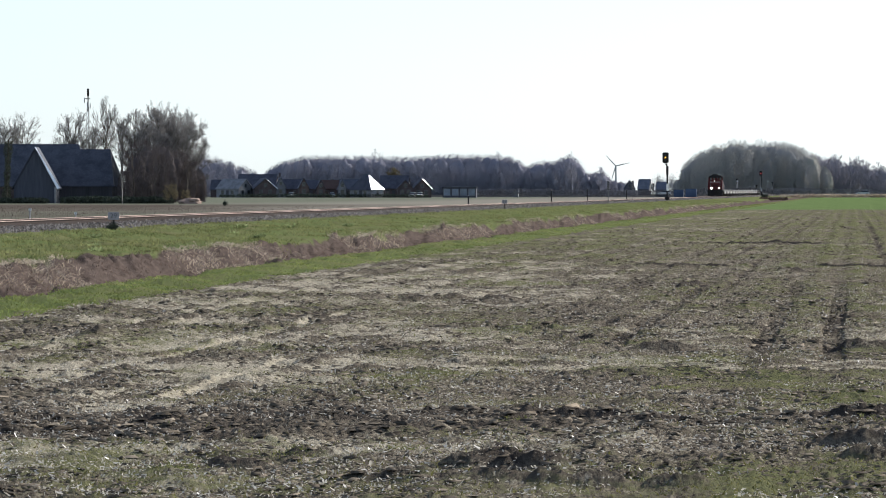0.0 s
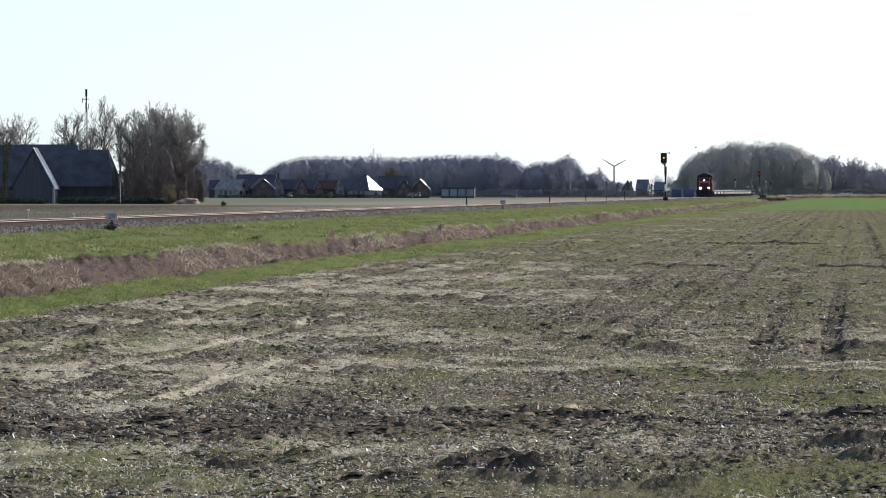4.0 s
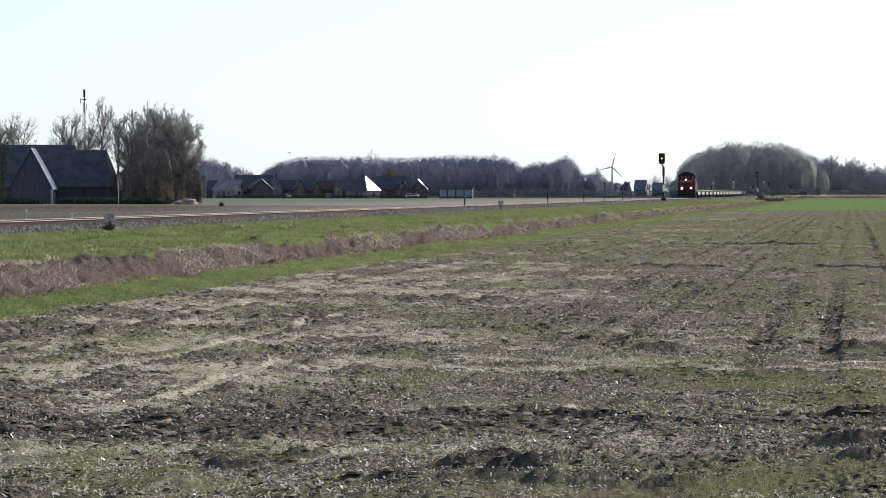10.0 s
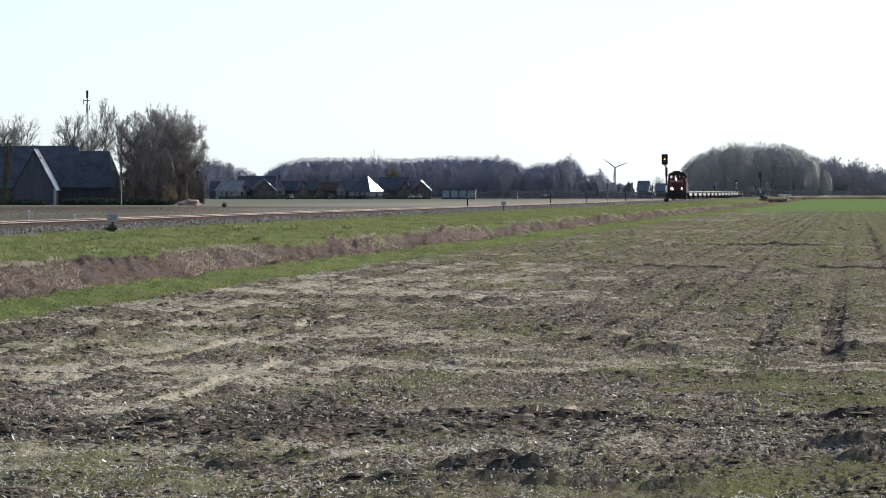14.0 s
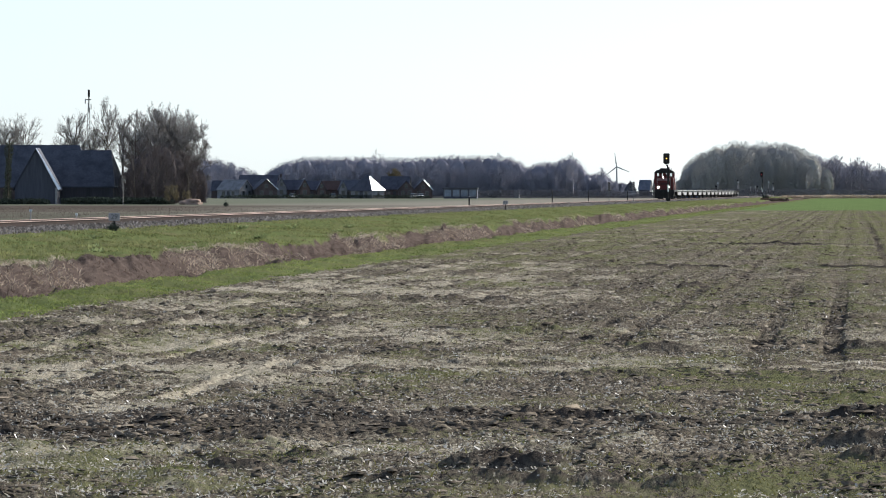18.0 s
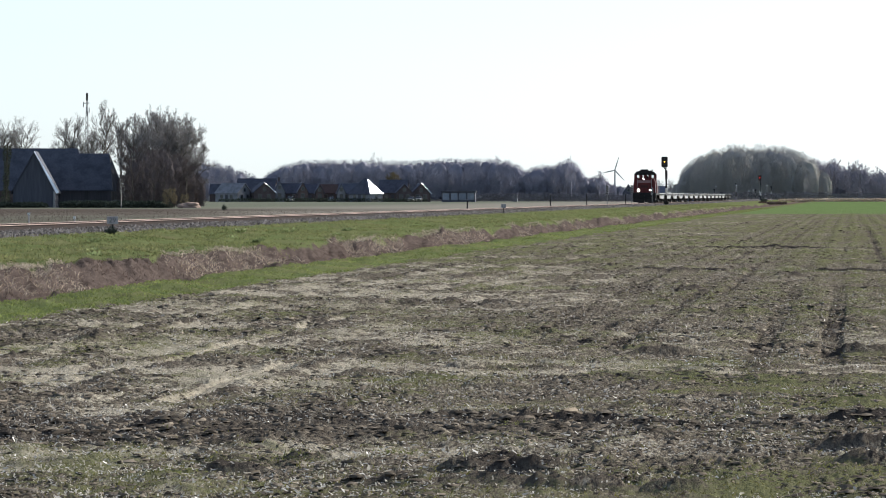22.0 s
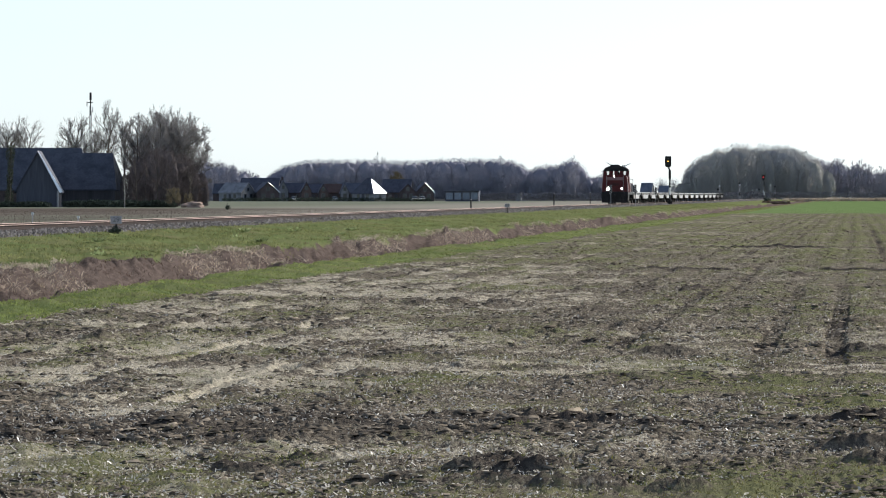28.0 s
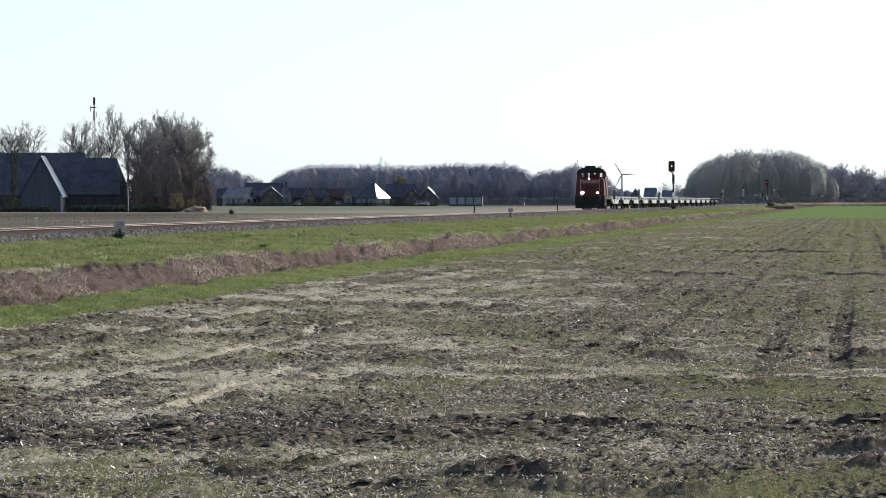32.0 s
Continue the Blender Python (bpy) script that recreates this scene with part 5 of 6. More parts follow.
    rod(bm, (0, 8.5, 3.1), (0, 8.5, 3.45), 0.22, 0.2, 12)
    part("exhaust", bm, M_BLACK, hood)
    # lamps
    for px, z, r, mt in ((-0.74, 1.62, 0.16, M_LAMP), (0.72, 1.64, 0.095, M_LAMP), (-0.1, 2.98, 0.085, M_LAMP)):
        bm = bmesh.new()
        rod(bm, (px, 0.77, z), (px, 0.66, z), r + 0.05, r + 0.05, 18)
        rim = part("lamp_housing", bm, M_BLACK, ob)
        bm = bmesh.new()
        rod(bm, (px, 0.66, z), (px, 0.645, z), r, r * 0.9, 18)
        part("headlight", bm, mt, rim, "lit white headlight")
    # rails, steps, couplings
    for s in (-1, 1):
        handrail(ob, [(s * 1.4, 0.45, 1.25), (s * 1.4, 0.45, 2.3), (s * 1.4, 0.7, 2.3)])
        handrail(ob, [(s * 1.42, 5.8, 2.25), (s * 1.42, 13.7, 2.25)])
        for k in range(6):
            handrail(ob, [(s * 1.42, 5.9 + k * 1.55, 1.25), (s * 1.42, 5.9 + k * 1.55, 2.25)])
        handrail(ob, [(s * 1.42, 13.7, 1.25), (s * 1.42, 13.7, 2.7), (s * 0.6, 13.7, 2.7)])
        handrail(ob, [(s * 0.9, 0.62, 1.3), (s * 0.9, 0.62, 3.0)])
        bm = bmesh.new()
        for k in range(3):
            box(bm, s * 1.32, 1.0, 0.4 + 0.27 * k, 0.3, 0.5, 0.04)
            box(bm, s * 1.32, 13.4, 0.4 + 0.27 * k, 0.3, 0.5, 0.04)
        part("step", bm, M_BLACK, ob)
    buffers(ob, 0.35, -1), buffers(ob, 14.05, 1)
    bm = bmesh.new()
    rod(bm, (0, 0.35, 1.0), (0, 0.05, 0.9), 0.06, 0.06, 8)
    box(bm, 0, 0.02, 0.75, 0.12, 0.08, 0.4, bevel=0.02)
    part("coupling", bm, M_BLACK, ob)
    for y in (3.6, 10.8):
        bogie(ob, y, 2.4, 0.5)
        for k in (-1, 1):
            WHEELS.append((wheel_pair("wheelset", ob, y + k * 1.2, 0.5), y + k * 1.2, 0.5))
    return ob


def flat_wagon(dark):
    ob = tagged(new("flat_wagon"), "long flat wagon with dark sides at the train's end" if dark else "empty flat wagon with pale fish-bellied side sills", "wagon", "wagons of the train")
    L = 26.2
    part("deck", made(box, 0, L / 2, 1.2, 2.75, L, 0.1, bevel=0.02), M_DECK, ob, "dark worn deck")
    for s in (-1, 1):
        bm = bmesh.new()
        pts = [(0.6, 1.15), (L - 0.6, 1.15), (L - 0.6, 0.95), (L - 4.9, 0.92), (L - 6.8, 0.55), (6.8, 0.55), (4.9, 0.92), (0.6, 0.95)]
        rows = [[bm.verts.new((s * (1.33 - d), y, z)) for y, z in pts] for d in (0.0, 0.12)]
        n = len(pts)
        for i in range(n):
            bm.faces.new((rows[0][i], rows[0][(i + 1) % n], rows[1][(i + 1) % n], rows[1][i]))
        bm.faces.new(rows[0][::-1]), bm.faces.new(rows[1])
        sill = part("side_sill", bm, M_BLACK if dark else M_SOLEBAR, ob)
        part("top_rail", made(box, s * 1.36, L / 2, 1.22, 0.06, L - 0.4, 0.1), M_BLACK if dark else M_SOLEBAR, sill)
        for k in range(7):
            part("stake_pocket", made(box, s * 1.37, 2.6 + k * 3.5, 1.08, 0.08, 0.18, 0.24), M_BLACK if dark else M_SOLEBAR, sill)
    bm = bmesh.new()
    for yy in (0.25, L - 0.25):
        box(bm, 0, yy, 1.02, 2.7, 0.25, 0.4, bevel=0.03)
    box(bm, 0, L / 2, 0.95, 0.5, L - 1, 0.35)
    part("frame", bm, M_BLACK, ob)
    buffers(ob, 0.12, -1), buffers(ob, L - 0.12, 1)
    for y in (3.0, L - 3.0):
        bogie(ob, y, 1.8, 0.46)
        for k in (-1, 1):
            wheel_pair("wheelset", ob, y + k * 0.9, 0.46)
    return ob


TRAIN, TRAIN_START, TRAIN_SPEED, TRAIN_BRAKE = [], 1072.0, 16.55, 0.0045
TRAIN.append((locomotive(), 0.0))
first = flat_wagon(False)
last = flat_wagon(True)
TRAIN.append((first, 14.7))
for k in range(1, 14):
    TRAIN.append((copy_thing(first, pose(0, 0, 0)), 14.7 + 27.2 * k))
TRAIN.append((last, 14.7 + 27.2 * 14))
TRAIN.append((copy_thing(last, pose(0, 0, 0)), 14.7 + 27.2 * 15))


# ---- signals, posts and boards along the line ----
def height_at(x, y):
    return float(ground(np.array([float(x)]), np.array([float(y)]))[0][0])


def signal(x, y, h, lens, label):
    ob = tagged(new("railway_signal"), label, "signal", "signals along the line")
    bm = bmesh.new()
    box(bm, 0, 0, 0.22, 0.6, 0.6, 0.5, bevel=0.04)
    part("foundation", bm, M_BLACK, ob)
    for z0, z1, mt, nm, r in ((0.45, 1.25, M_BLACK, "mast_section", 0.1), (1.25, 2.15, M_WHITE, "mast_section", 0.105), (2.15, h - 1.75, M_BLACK, "mast_section", 0.1), (h - 2.9, h - 1.75, M_BLACK, "cable_box", 0.16)):
        bm = bmesh.new()
        rod(bm, (0, 0, z0), (0, 0, z1), r, r, 12)
        part(nm, bm, mt, ob, "white painted mast section" if mt is M_WHITE else "")
    bm = bmesh.new()
    rod(bm, (0, 0, h - 1.78), (-0.22, 0, h - 1.45), 0.08, 0.08, 10)
    box(bm, -0.12, 0.0, h - 1.5, 0.36, 0.12, 0.1)
    part("bracket", bm, M_BLACK, ob)
    bm = bmesh.new()
    w = 0.4
    outline = [(-w, h - 1.25), (-w + 0.2, h - 1.4), (w - 0.2, h - 1.4), (w, h - 1.25), (w, h - 0.08), (w - 0.1, h), (-w + 0.1, h), (-w, h - 0.08)]
    sweep(bm, [(a - 0.22, c) for a, c in outline], -0.03, 0.03)
    head = part("signal_head", bm, M_BLACK, ob, "black signal head plate")
    part("lamp_box", made(box, -0.22, 0.15, h - 0.7, 0.4, 0.24, 1.1, bevel=0.03), M_BLACK, head)
    for k, z in enumerate((h - 0.3, h - 0.65, h - 1.0)):
        bm = bmesh.new()
        for i in range(9):
            a = math.pi * i / 9
            b = math.pi * (i + 1) / 9
            q = [bm.verts.new((-0.22 + 0.13 * math.cos(t), yy, z + 0.13 * math.sin(t))) for t, yy in ((a, -0.03), (b, -0.03), (b, -0.25), (a, -0.25))]
            bm.faces.new(q)
        part("hood", bm, M_BLACK, head)
        bm = bmesh.new()
        rod(bm, (-0.22, -0.03, z), (-0.22, -0.06, z), 0.085, 0.08, 16)
        part("lens", bm, lens if k == 1 else M_PANE, head, "lit signal lens" if k == 1 else "")
    for k in range(9):
        part("ladder_rung", made(rod, (-0.16, 0.18, 0.9 + 0.36 * k), (0.16, 0.18, 0.9 + 0.36 * k), 0.014, 0.014, 6), M_BLACK, ob)
    ob.location = (x, y, height_at(x, y))


signal(-23.62, 722, 6.15, M_AMBER, "black railway signal on a banded mast, showing amber")
signal(-23.75, 1480, 6.6, M_REDLIGHT, "distant railway signal on a banded mast, showing red")


def marker(x, y, z, w, h, text):
    """A small distance plate on a short post, with two dark figures."""
    ob = tagged(new("distance_plate"), "small pale distance plate on a short dark post", "sign", "distance plates")
    g = height_at(x, y)
    part("post", made(rod, (0, 0.05, 0), (0, 0.05, z - g), 0.035, 0.035, 8), M_BLACK, ob)
    plate = part("plate", made(box, 0, 0, z - g, w, 0.02, h, bevel=0.006), M_GREY_BAND, ob, "pale blue-grey plate")
    if text:
        font = bpy.data.curves.new("figures", "FONT")
        font.body, font.size, font.extrude = text, h * 0.95, 0.003
        font.align_x, font.align_y = "CENTER", "CENTER"
        font.materials.append(M_FRAME)
        figures = new("figures", font)
        figures.parent = plate
        figures.location, figures.rotation_euler = (0, -0.014, z - g), (radians(90), 0, 0)
    else:
        for k in (-0.5, 0.5):
            part("figure_bar", made(box, k * w * 0.42, -0.014, z - g, w * 0.14, 0.008, h * 0.55), M_FRAME, plate)
    ob.location = (x, y, g)
    return ob


marker(-23.25, 177, 0.84, 0.36, 0.24, "29")
marker(-23.2, 377, 0.95, 0.34, 0.26, "")


def line_post(x, y, top):
    ob = tagged(new("marker_post"), "thin dark post beside the railway", "post", "posts beside the line")
    g = height_at(x, y)
    part("post", made(rod, (0, 0, 0), (0, 0, top - g), 0.06, 0.05, 8), M_BLACK, ob)
    part("cap", made(rod, (0, 0, top - g), (0, 0, top - g + 0.05), 0.07, 0.05, 8), M_GREY_BAND, ob)
    ob.location = (x, y, g)


for b, y, top in ((-68.0, 418, 1.3), (-53.3, 535, 1.75), (-40.0, 712, 1.9), (-46.9, 760, 2.0)):
    line_post(across(b, y), y, top)


def crossing_post(b, y, top, arm):
    """White post of the level crossing, with a pale plate at its head."""
    ob = tagged(new("crossing_post"), "white banded post at the far level crossing", "post", "posts at the level crossing")
    x = across(b, y)
    g = height_at(x, y)
    h = top - g
    part("post", made(rod, (0, 0, 0), (0, 0, h), 0.07, 0.07, 8), M_GREY_BAND, ob)
    part("band", made(rod, (0, 0, h * 0.3), (0, 0, h * 0.55), 0.085, 0.085, 8), M_BLACK, ob, "dark painted band")
    part("plate", made(box, 0, -0.14, h - 0.2, arm, 0.06, 0.42, bevel=0.02), M_WHITE, ob, "white plate")
    ob.location = (x, y, g)


for b, y, top, arm in ((-24.0, 1500, 4.4, 0.4), (-20.4, 1490, 4.6, 0.35), (-18.2, 1495, 3.2, 0.3), (-17.4, 1500, 3.4, 0.3), (-16.3, 1492, 3.0, 0.3), (-15.0, 1500, 4.6, 0.4)):
    crossing_post(b, y, top, arm)


def stake(b, y, top):
    ob = tagged(new("marker_stake"), "short pale stake in the stubble", "stake", "stakes in the stubble")
    x = across(b, y)
    g = height_at(x, y)
    part("stake", made(rod, (0, 0, 0), (0, 0, top - g), 0.03, 0.03, 6), M_GREY_BAND, ob)
    part("cap", made(box, 0, 0, top - g, 0.12, 0.05, 0.1), M_WHITE, ob)
    ob.location = (x, y, g)


stake(-145.6, 260, 0.78)
stake(-137.5, 262, 0.6)


def striped_board(b, y, z0, z1):
    ob = tagged(new("striped_board"), "black and white striped warning board on a post", "sign", "striped boards")
    x = across(b, y)
    g = height_at(x, y)
    part("post", made(rod, (0, 0.06, 0), (0, 0.06, z1 - g), 0.035, 0.035, 8), M_FRAME, ob)
    part("board", made(box, 0, 0, (z0 + z1) / 2 - g, 0.25, 0.03, z1 - z0, bevel=0.01), M_GREY_BAND, ob)
    for k in range(4):
        z = z0 + (z1 - z0) * (k + 0.5) / 4 - g
        part("stripe", made(box, 0, -0.02, z, 0.26, 0.012, 0.1, Matrix.Translation((0, 0, z)) @ Matrix.Rotation(0.6, 4, "Y") @ Matrix.Translation((0, 0, -z))), M_BLACK, ob)
    ob.location = (x, y, g)


striped_board(-43.25, 545, 1.75, 2.65)
striped_board(-38.9, 607, 1.88, 2.8)
striped_board(-35.3, 668, 1.75, 2.6)


def relay_post(b, y, h, white):
    """A banded post beside the far crossing."""
    ob = tagged(new("crossing_post"), "banded crossing post with a small lamp head", "post", "crossing posts")
    for k in range(4):
        part("band", made(rod, (0, 0, h * k / 4), (0, 0, h * (k + 1) / 4), 0.09, 0.09, 8), M_GREY_BAND if (k % 2 == 0) == white else M_BLACK, ob)
    part("lamp_head", made(box, 0, 0, h + 0.15, 0.5, 0.2, 0.4, bevel=0.04), M_BLACK, ob)
    x = across(b, y)
    ob.location = (x, y, height_at(x, y))


for b, y, h in ((-24.3, 1560, 3.2), (-20.5, 1540, 4.6), (-14.2, 1560, 3.6), (-17.0, 1500, 2.6), (-18.2, 1540, 2.0)):
    relay_post(b, y, h, True)


def mast():
    ob = tagged(new("antenna_mast"), "tall steel telephone mast with dark antennas at the top", "mast")
    h = 19.7
    for k, (x, y) in enumerate(((-0.35, -0.2), (0.35, -0.2), (0, 0.4))):
        part("leg", made(rod, (x, y, 0), (x * 0.5, y * 0.5, h - 3.2), 0.06, 0.05, 6), M_STEEL, ob)
    for k in range(14):
        z = 1 + k * 1.1
        part("brace", made(rod, (-0.35 * (1 - z / h / 2), -0.2, z), (0.35 * (1 - z / h / 2), -0.2, z + 1.1), 0.035, 0.035, 6), M_STEEL, ob)
    part("pole", made(rod, (0, 0, h - 4), (0, 0, h), 0.11, 0.09, 8), M_BLACK, ob)
    part("panel_antenna", made(box, 0, 0, h - 0.65, 0.36, 0.3, 1.35, bevel=0.04), M_BLACK, ob)
    part("crossarm", made(box, -0.15, 0, h - 1.75, 1.1, 0.12, 0.14), M_BLACK, ob)
    for s, z in ((-0.62, h - 1.6), (0.4, h - 2.6), (-0.1, h - 2.4)):
        part("small_antenna", made(box, s, -0.1, z - 0.4, 0.16, 0.16, 0.9, bevel=0.03), M_STEEL, ob)
    ob.location = (across(-135.3, 985), 985, 0)


mast()


# ---- wind turbine ----
def turbine():
    ob = tagged(new("wind_turbine"), "white three-bladed wind turbine turning on the horizon", "wind turbine")
    y = 3600
    hub = 1.6 + 46 / 10000 * y
    part("tower", made(rod, (0, 0, 0), (0, 0, hub), 0.75, 0.4, 16), M_TURBINE, ob)
    part("nacelle", made(box, 0, 0.8, hub, 0.9, 3.0, 0.9, bevel=0.15), M_TURBINE, ob)
    bm = bmesh.new()
    rod(bm, (0, -1.0, 0), (0, -0.4, 0), 0.3, 0.5, 12)
    rotor = part("rotor", bm, M_TURBINE, ob, "turning rotor")
    for k in range(3):
        m = Matrix.Rotation(k * 2.0944, 4, "Y")
        bm = bmesh.new()
        box(bm, 0, -0.75, 1.6, 0.62, 0.2, 2.6, m, taper=1.15)
        box(bm, 0, -0.75, 5.9, 0.7, 0.14, 6.0, m, taper=0.35)
        part("blade", bm, M_TURBINE, rotor)
    rotor.location = (0, -0.9, hub)
    ob.location = (across(-41.9, y), y, 0)
    return rotor, hub


M_TURBINE = surface("weathered_white_blades", (0.36, 0.37, 0.38), (0.48, 0.49, 0.5), 1, 0.5)
ROTOR, HUB = turbine()


# ---- cars ----
M_CAR_DARK = surface("dark_blue_car_paint", (0.03, 0.035, 0.055), (0.05, 0.055, 0.08), 1, 0.25)
M_CAR_SILVER = surface("silver_car_paint", (0.5, 0.51, 0.53), (0.62, 0.63, 0.65), 1, 0.25, 0.3)
M_RUBBER = surface("black_rubber", (0.02, 0.02, 0.02), (0.035, 0.035, 0.035), 10, 0.9)


def car(label, paint):
    """A small car, its nose along -x."""
    ob = tagged(new("car"), label, "car")
    bm = bmesh.new()
    rows = [[bm.verts.new((x, s * 0.85, z)) for x, z in ((-2.1, 0.35), (2.1, 0.35), (2.1, 0.85), (1.9, 0.95), (-0.9, 0.95), (-2.0, 0.75))] for s in (-1, 1)]
    for i in range(6):
        bm.faces.new((rows[0][i], rows[0][(i + 1) % 6], rows[1][(i + 1) % 6], rows[1][i]))
    bm.faces.new(rows[0][::-1]), bm.faces.new(rows[1])
    bmesh.ops.bevel(bm, geom=list(bm.edges), offset=0.08, segments=2, affect="EDGES")
    body = part("body", bm, paint, ob)
    bm = bmesh.new()
    rows = [[bm.verts.new((x, s * w, z)) for x, z, w in ((-0.9, 0.93, 0.8), (1.9, 0.93, 0.8), (1.55, 1.42, 0.62), (-0.2, 1.42, 0.62))] for s in (-1, 1)]
    for i in range(4):
        bm.faces.new((rows[0][i], rows[0][(i + 1) % 4], rows[1][(i + 1) % 4], rows[1][i]))
    bm.faces.new(rows[0][::-1]), bm.faces.new(rows[1])
    part("glasshouse", bm, M_PANE, ob, "dark window glass")
    part("roof", made(box, 0.65, 0, 1.44, 1.75, 1.25, 0.06, bevel=0.02), paint, ob)
    for x in (-1.35, 1.35):
        for s in (-1, 1):
            tyre = part("wheel", made(rod, (x, s * 0.72, 0.32), (x, s * 0.9, 0.32), 0.32, 0.32, 16), M_RUBBER, ob)
            part("rim", made(rod, (x, s * 0.9, 0.32), (x, s * 0.91, 0.32), 0.19, 0.19, 12), M_STEEL, tyre)
    for s in (-1, 1):
        part("headlight", made(box, -2.08, s * 0.6, 0.68, 0.06, 0.28, 0.14, bevel=0.02), M_WHITE, body)
    return ob


silver, dark_car = car("silver car on the far road", M_CAR_SILVER), car("dark blue car on the far road", M_CAR_DARK)
# White paint stands in for sun glints on the parked cars.
glint_car = car("parked car painted white for its glint, before the village houses", M_WHITE)
PARKED = ((-99.3, 1592, 82), (-92.1, 1593, 95), (-77.9, 1590, 84), (-76.6, 1592, 88))
for k, (b, y, turn) in enumerate(PARKED):
    m = pose(across(b, y), y, 0, 0, 0, turn)
    if k:
        copy_thing(glint_car, m)
    else:
        glint_car.matrix_basis = m
ROAD_Y, ROAD_Z = 1780.0, 0.55
CARS = [(silver, 3.6), (copy_thing(silver, pose(0, 0, 0)), 0.0), (dark_car, 8.5), (copy_thing(silver, pose(0, 0, 0)), 5.9), (copy_thing(silver, pose(0, 0, 0)), 12.0), (copy_thing(dark_car, pose(0, 0, 0)), -4.4), (copy_thing(silver, pose(0, 0, 0)), -5.1)]
M_ASPHALT = surface("asphalt", (0.04, 0.04, 0.042), (0.07, 0.07, 0.07), 6, 0.85)
road = tagged(new("road", mesh_of("road", made(sweep, [(-4.5, -0.1), (4.5, -0.1), (3.0, ROAD_Z), (-3.0, ROAD_Z)], -700, 700, Matrix.Translation((0, ROAD_Y, 0)) @ Matrix.Rotation(radians(90), 4, "Z")), M_ASPHALT)), "grey asphalt road on a low bank", "road", kind="structure")


# ---- birds ----
M_FEATHER = surface("dark_feathers", (0.04, 0.04, 0.042), (0.09, 0.085, 0.08), 20, 0.8)


def bird():
    ob = tagged(new("bird"), "small dark bird in level flight", "bird")
    bm = bmesh.new()
    rod(bm, (-0.09, 0, 0), (0.01, 0, 0.006), 0.012, 0.034, 8)
    rod(bm, (0.01, 0, 0.006), (0.1, 0, 0), 0.034, 0.012, 8)
    rod(bm, (0.1, 0, 0), (0.17, 0, 0), 0.012, 0.03, 6)
    part("body", bm, M_FEATHER, ob)
    wings = []
    for s in (-1, 1):
        bm = bmesh.new()
        box(bm, 0.0, s * 0.085, 0.0, 0.1, 0.16, 0.01)
        box(bm, 0.02, s * 0.22, 0.0, 0.07, 0.12, 0.008)
        wings.append((part("wing", bm, M_FEATHER, ob), s))
    return ob, wings


BIRD_A, WINGS_A = bird()
BIRD_B, WINGS_B = bird()


# ---- small growth and heaps near the line ----
def heap():
    bm = bmesh.new()
    bmesh.ops.create_icosphere(bm, subdivisions=4, radius=1.0)
    for v in bm.verts:
        n = noise.noise(v.co * 1.6) * 0.4 + noise.noise(v.co * 5) * 0.16 + noise.noise(v.co * 11) * 0.08
        v.co = Vector((v.co.x * 1.6, v.co.y * 1.6, v.co.z * 0.75)) * (1 + n)
    ob = tagged(new("earth_heap", mesh_of("earth_heap", bm, M_HEAP, True)), "low heap of pale reddish earth by the farm", "heap")
    ob.location = (across(-117.0, 762), 762, 0.0)


M_HEAP = surface("pale_earth", (0.26, 0.18, 0.14), (0.4, 0.3, 0.24), 2, 0.9, bump=0.5, size=0.05)
heap()


def weed(name, label, x, y, h, w, n, material, seed):
    """A rosette of broad leaves."""
    r = np.random.default_rng(seed)
    a, l = r.uniform(0, 6.283, n), r.uniform(0.3, 1, n) * w
    p = np.stack([x + 0 * a, y + 0 * a, height_at(x, y) - 0.03 + 0 * a], -1) + np.stack([np.cos(a), np.sin(a), 0 * a], -1) * (0.4 * l)[:, None]
    out = np.stack([np.cos(a) * l, np.sin(a) * l, r.uniform(0.3, 1.0, n) * h], -1)
    side = np.stack([-np.sin(a), np.cos(a), 0 * a], -1) * (0.16 * w)
    v = np.stack([p, p + out * 0.6 + side, p + out, p + out * 0.6 - side], 1).reshape(-1, 3)
    return tagged(new(name, raw_mesh(name, v, np.arange(4 * n).reshape(-1, 4), material)), label, "plant")


def round_bush(label, x, y, w, h, n, seed):
    """A small leafy bush: leaves all through a lumpy dome."""
    r = np.random.default_rng(seed)
    p = r.normal(0, 1, (n, 3))
    p /= np.linalg.norm(p, axis=1)[:, None]
    p *= r.uniform(0.4, 1.0, (n, 1)) * (0.8 + 0.3 * np.sin(p[:, :1] * 5 + seed))
    p = p * [w / 2, w / 2, h / 2] + [x, y, height_at(x, y) + h * 0.42]
    q = r.normal(0, 1, (n, 2, 3)) * 0.09 * w
    v = np.stack([p, p + q[:, 0], p + q[:, 1]], 1).reshape(-1, 3)
    return tagged(new("dark_bush", raw_mesh("dark_bush", v, np.arange(3 * n).reshape(-1, 3), M_HEDGE)), label, "bush")


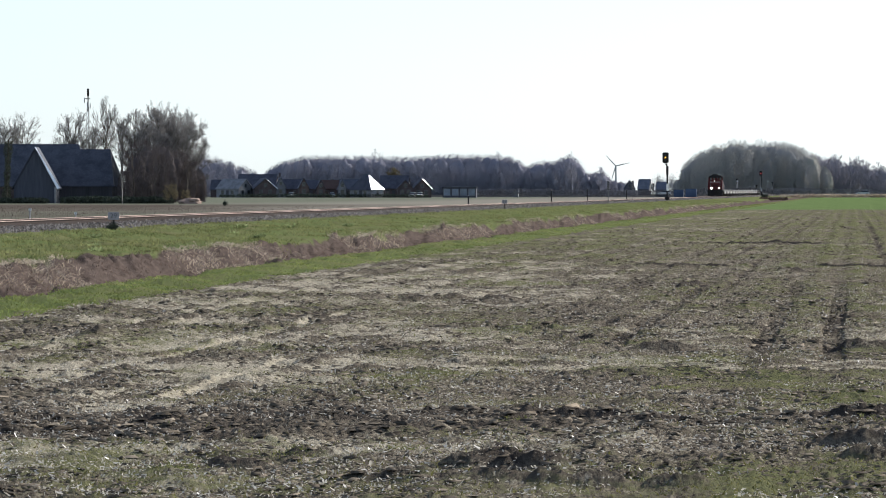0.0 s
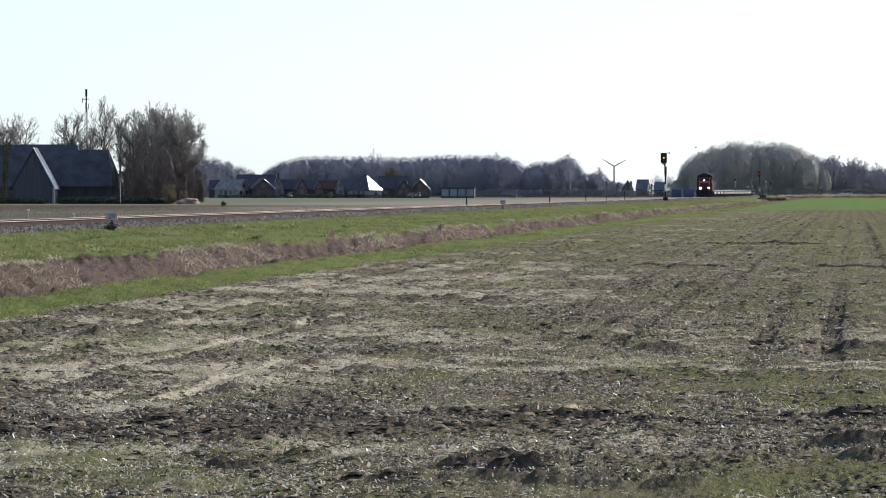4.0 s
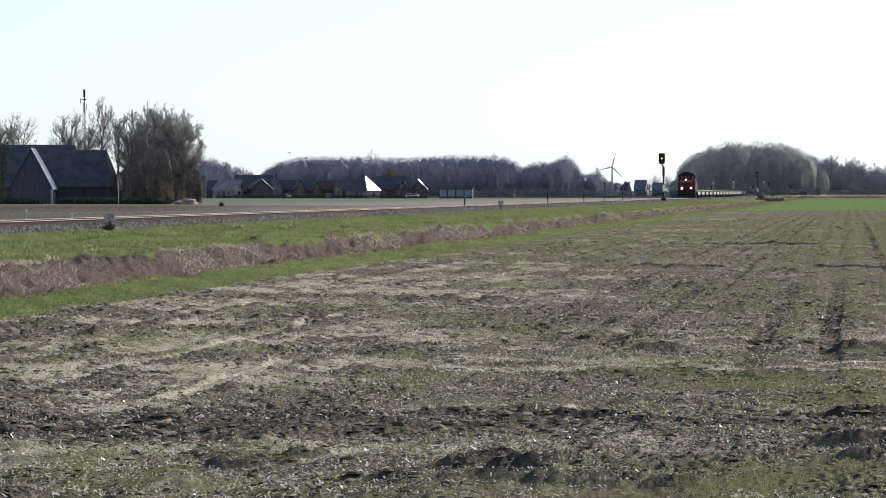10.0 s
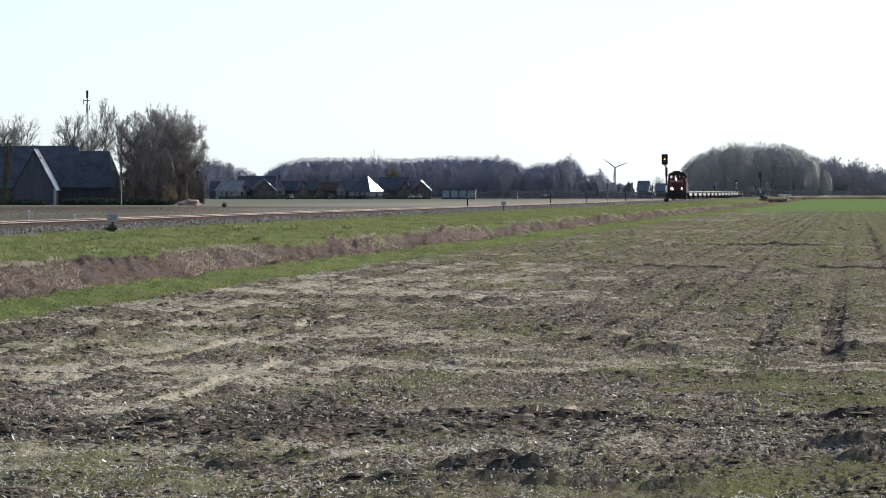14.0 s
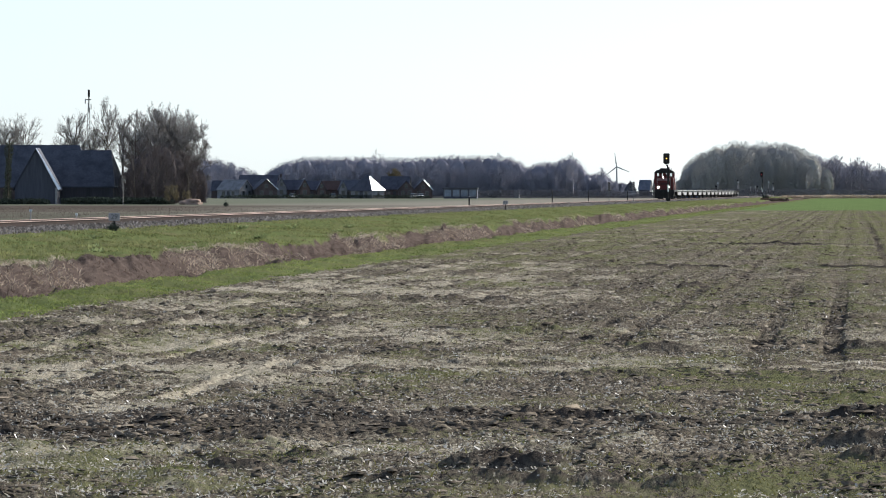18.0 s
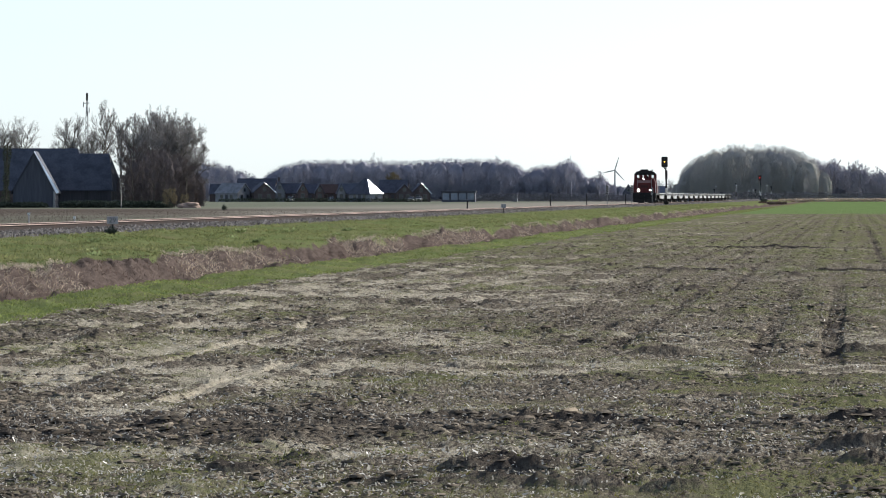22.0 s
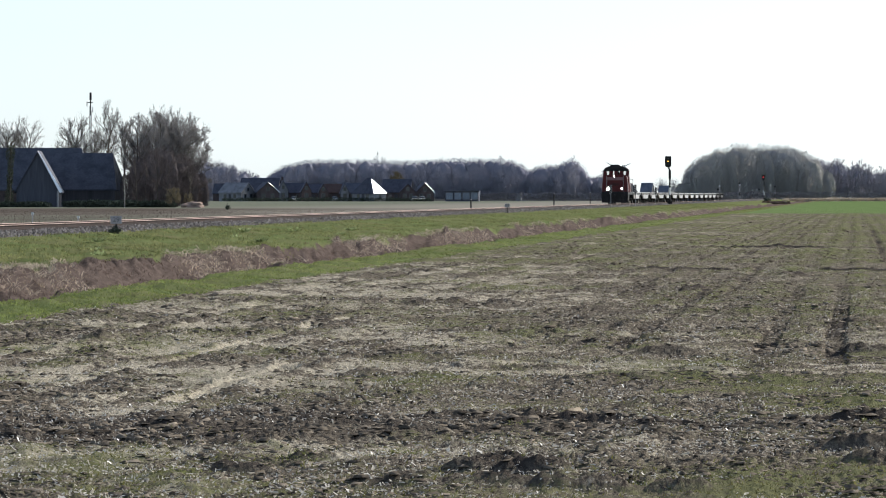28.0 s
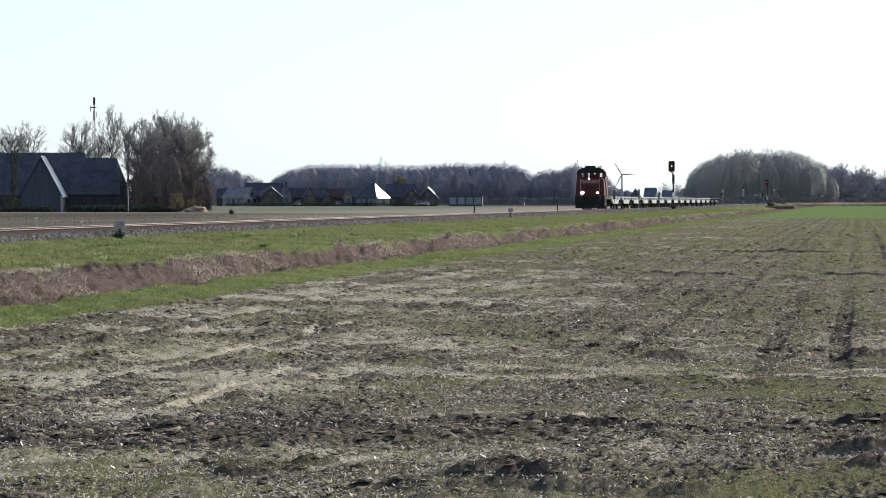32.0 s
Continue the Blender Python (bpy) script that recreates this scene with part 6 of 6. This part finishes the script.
round_bush("low dark bush beside the distance plate", -22.9, 174, 0.5, 0.3, 300, 1)
round_bush("round dark bush in the meadow beyond the track", across(-111.1, 640), 640, 0.75, 0.7, 300, 2)
round_bush("dark bush at the foot of the far signal", across(-15.6, 1180), 1180, 1.7, 1.0, 400, 3)
for k, (x, y) in enumerate(((-19.6, 178), (-18.2, 173), (-19.9, 200), (-18.4, 202), (-20.6, 190), (-17.9, 150), (-19.0, 141), (-18.3, 136), (-20.5, 152), (-20.2, 215), (-19.3, 216), (-18.3, 240), (-19.6, 250))):
    weed("broadleaf_weed", "clump of broad green weed leaves on the bank", x, y, 0.2, 0.24, 40, M_WEED, 20 + k)


# ---- what moves ----
def motions():
    for thing, behind in TRAIN:
        walk(thing, [(t, pose(TRACK_X, TRAIN_START - TRAIN_SPEED * t + TRAIN_BRAKE * t * t + behind, RAIL)) for t in (0.0, 4.0, 8.0, 12.0, 16.0, 20.0, 24.0, 28.0, 32.0)])
    for wheel, y, r in WHEELS:
        turn = math.degrees(TRAIN_SPEED / r) / FPS
        walk(wheel, [(k / FPS, pose(0, y, r, turn * k, 0, 0)) for k in range(0, 961)])
    turns = ((0, -163), (2, -122), (3.3, -65), (4, -58), (6, -40), (7, -18), (8, 0), (9, 6), (10, 15), (11, 25), (12, 45), (13, 57), (15, 79), (17, 100), (18, 112), (19, 119), (20, 123), (21, 130), (22, 137), (23, 148), (24, 156), (26, 169), (28, 182), (30, 195), (32, 208))
    walk(ROTOR, [(t, pose(0, -0.9, HUB, 0, q, 0)) for t, q in turns])
    for c, t0 in CARS:
        x0 = across(1.8, ROAD_Y)
        walk(c, [(t, pose(x0 - 12.2 * (t - t0), ROAD_Y - 1.2, ROAD_Z)) for t in (0.0, 16.0, 32.0)])
    for ob, wings, b6, z, speed in ((BIRD_A, WINGS_A, -56.4, 5.1, 5.0), (BIRD_B, WINGS_B, -54.6, 5.6, 5.6)):
        x6 = across(b6, 500)
        walk(ob, [(t, pose(x6 - speed * (t - 6) * (1.35 if t < 6 else 1.0), 500, z - (0.1 * (t - 6) if t > 6 else 0), 0, 0, 180)) for t in (0.0, 6.0, 9.0, 12.0, 20.0, 32.0)])
        for wing, s in wings:
            walk(wing, [(k * 0.1, pose(0, 0, 0.01, s * (32 if k % 2 else -18), 0, 0)) for k in range(321)])


motions()
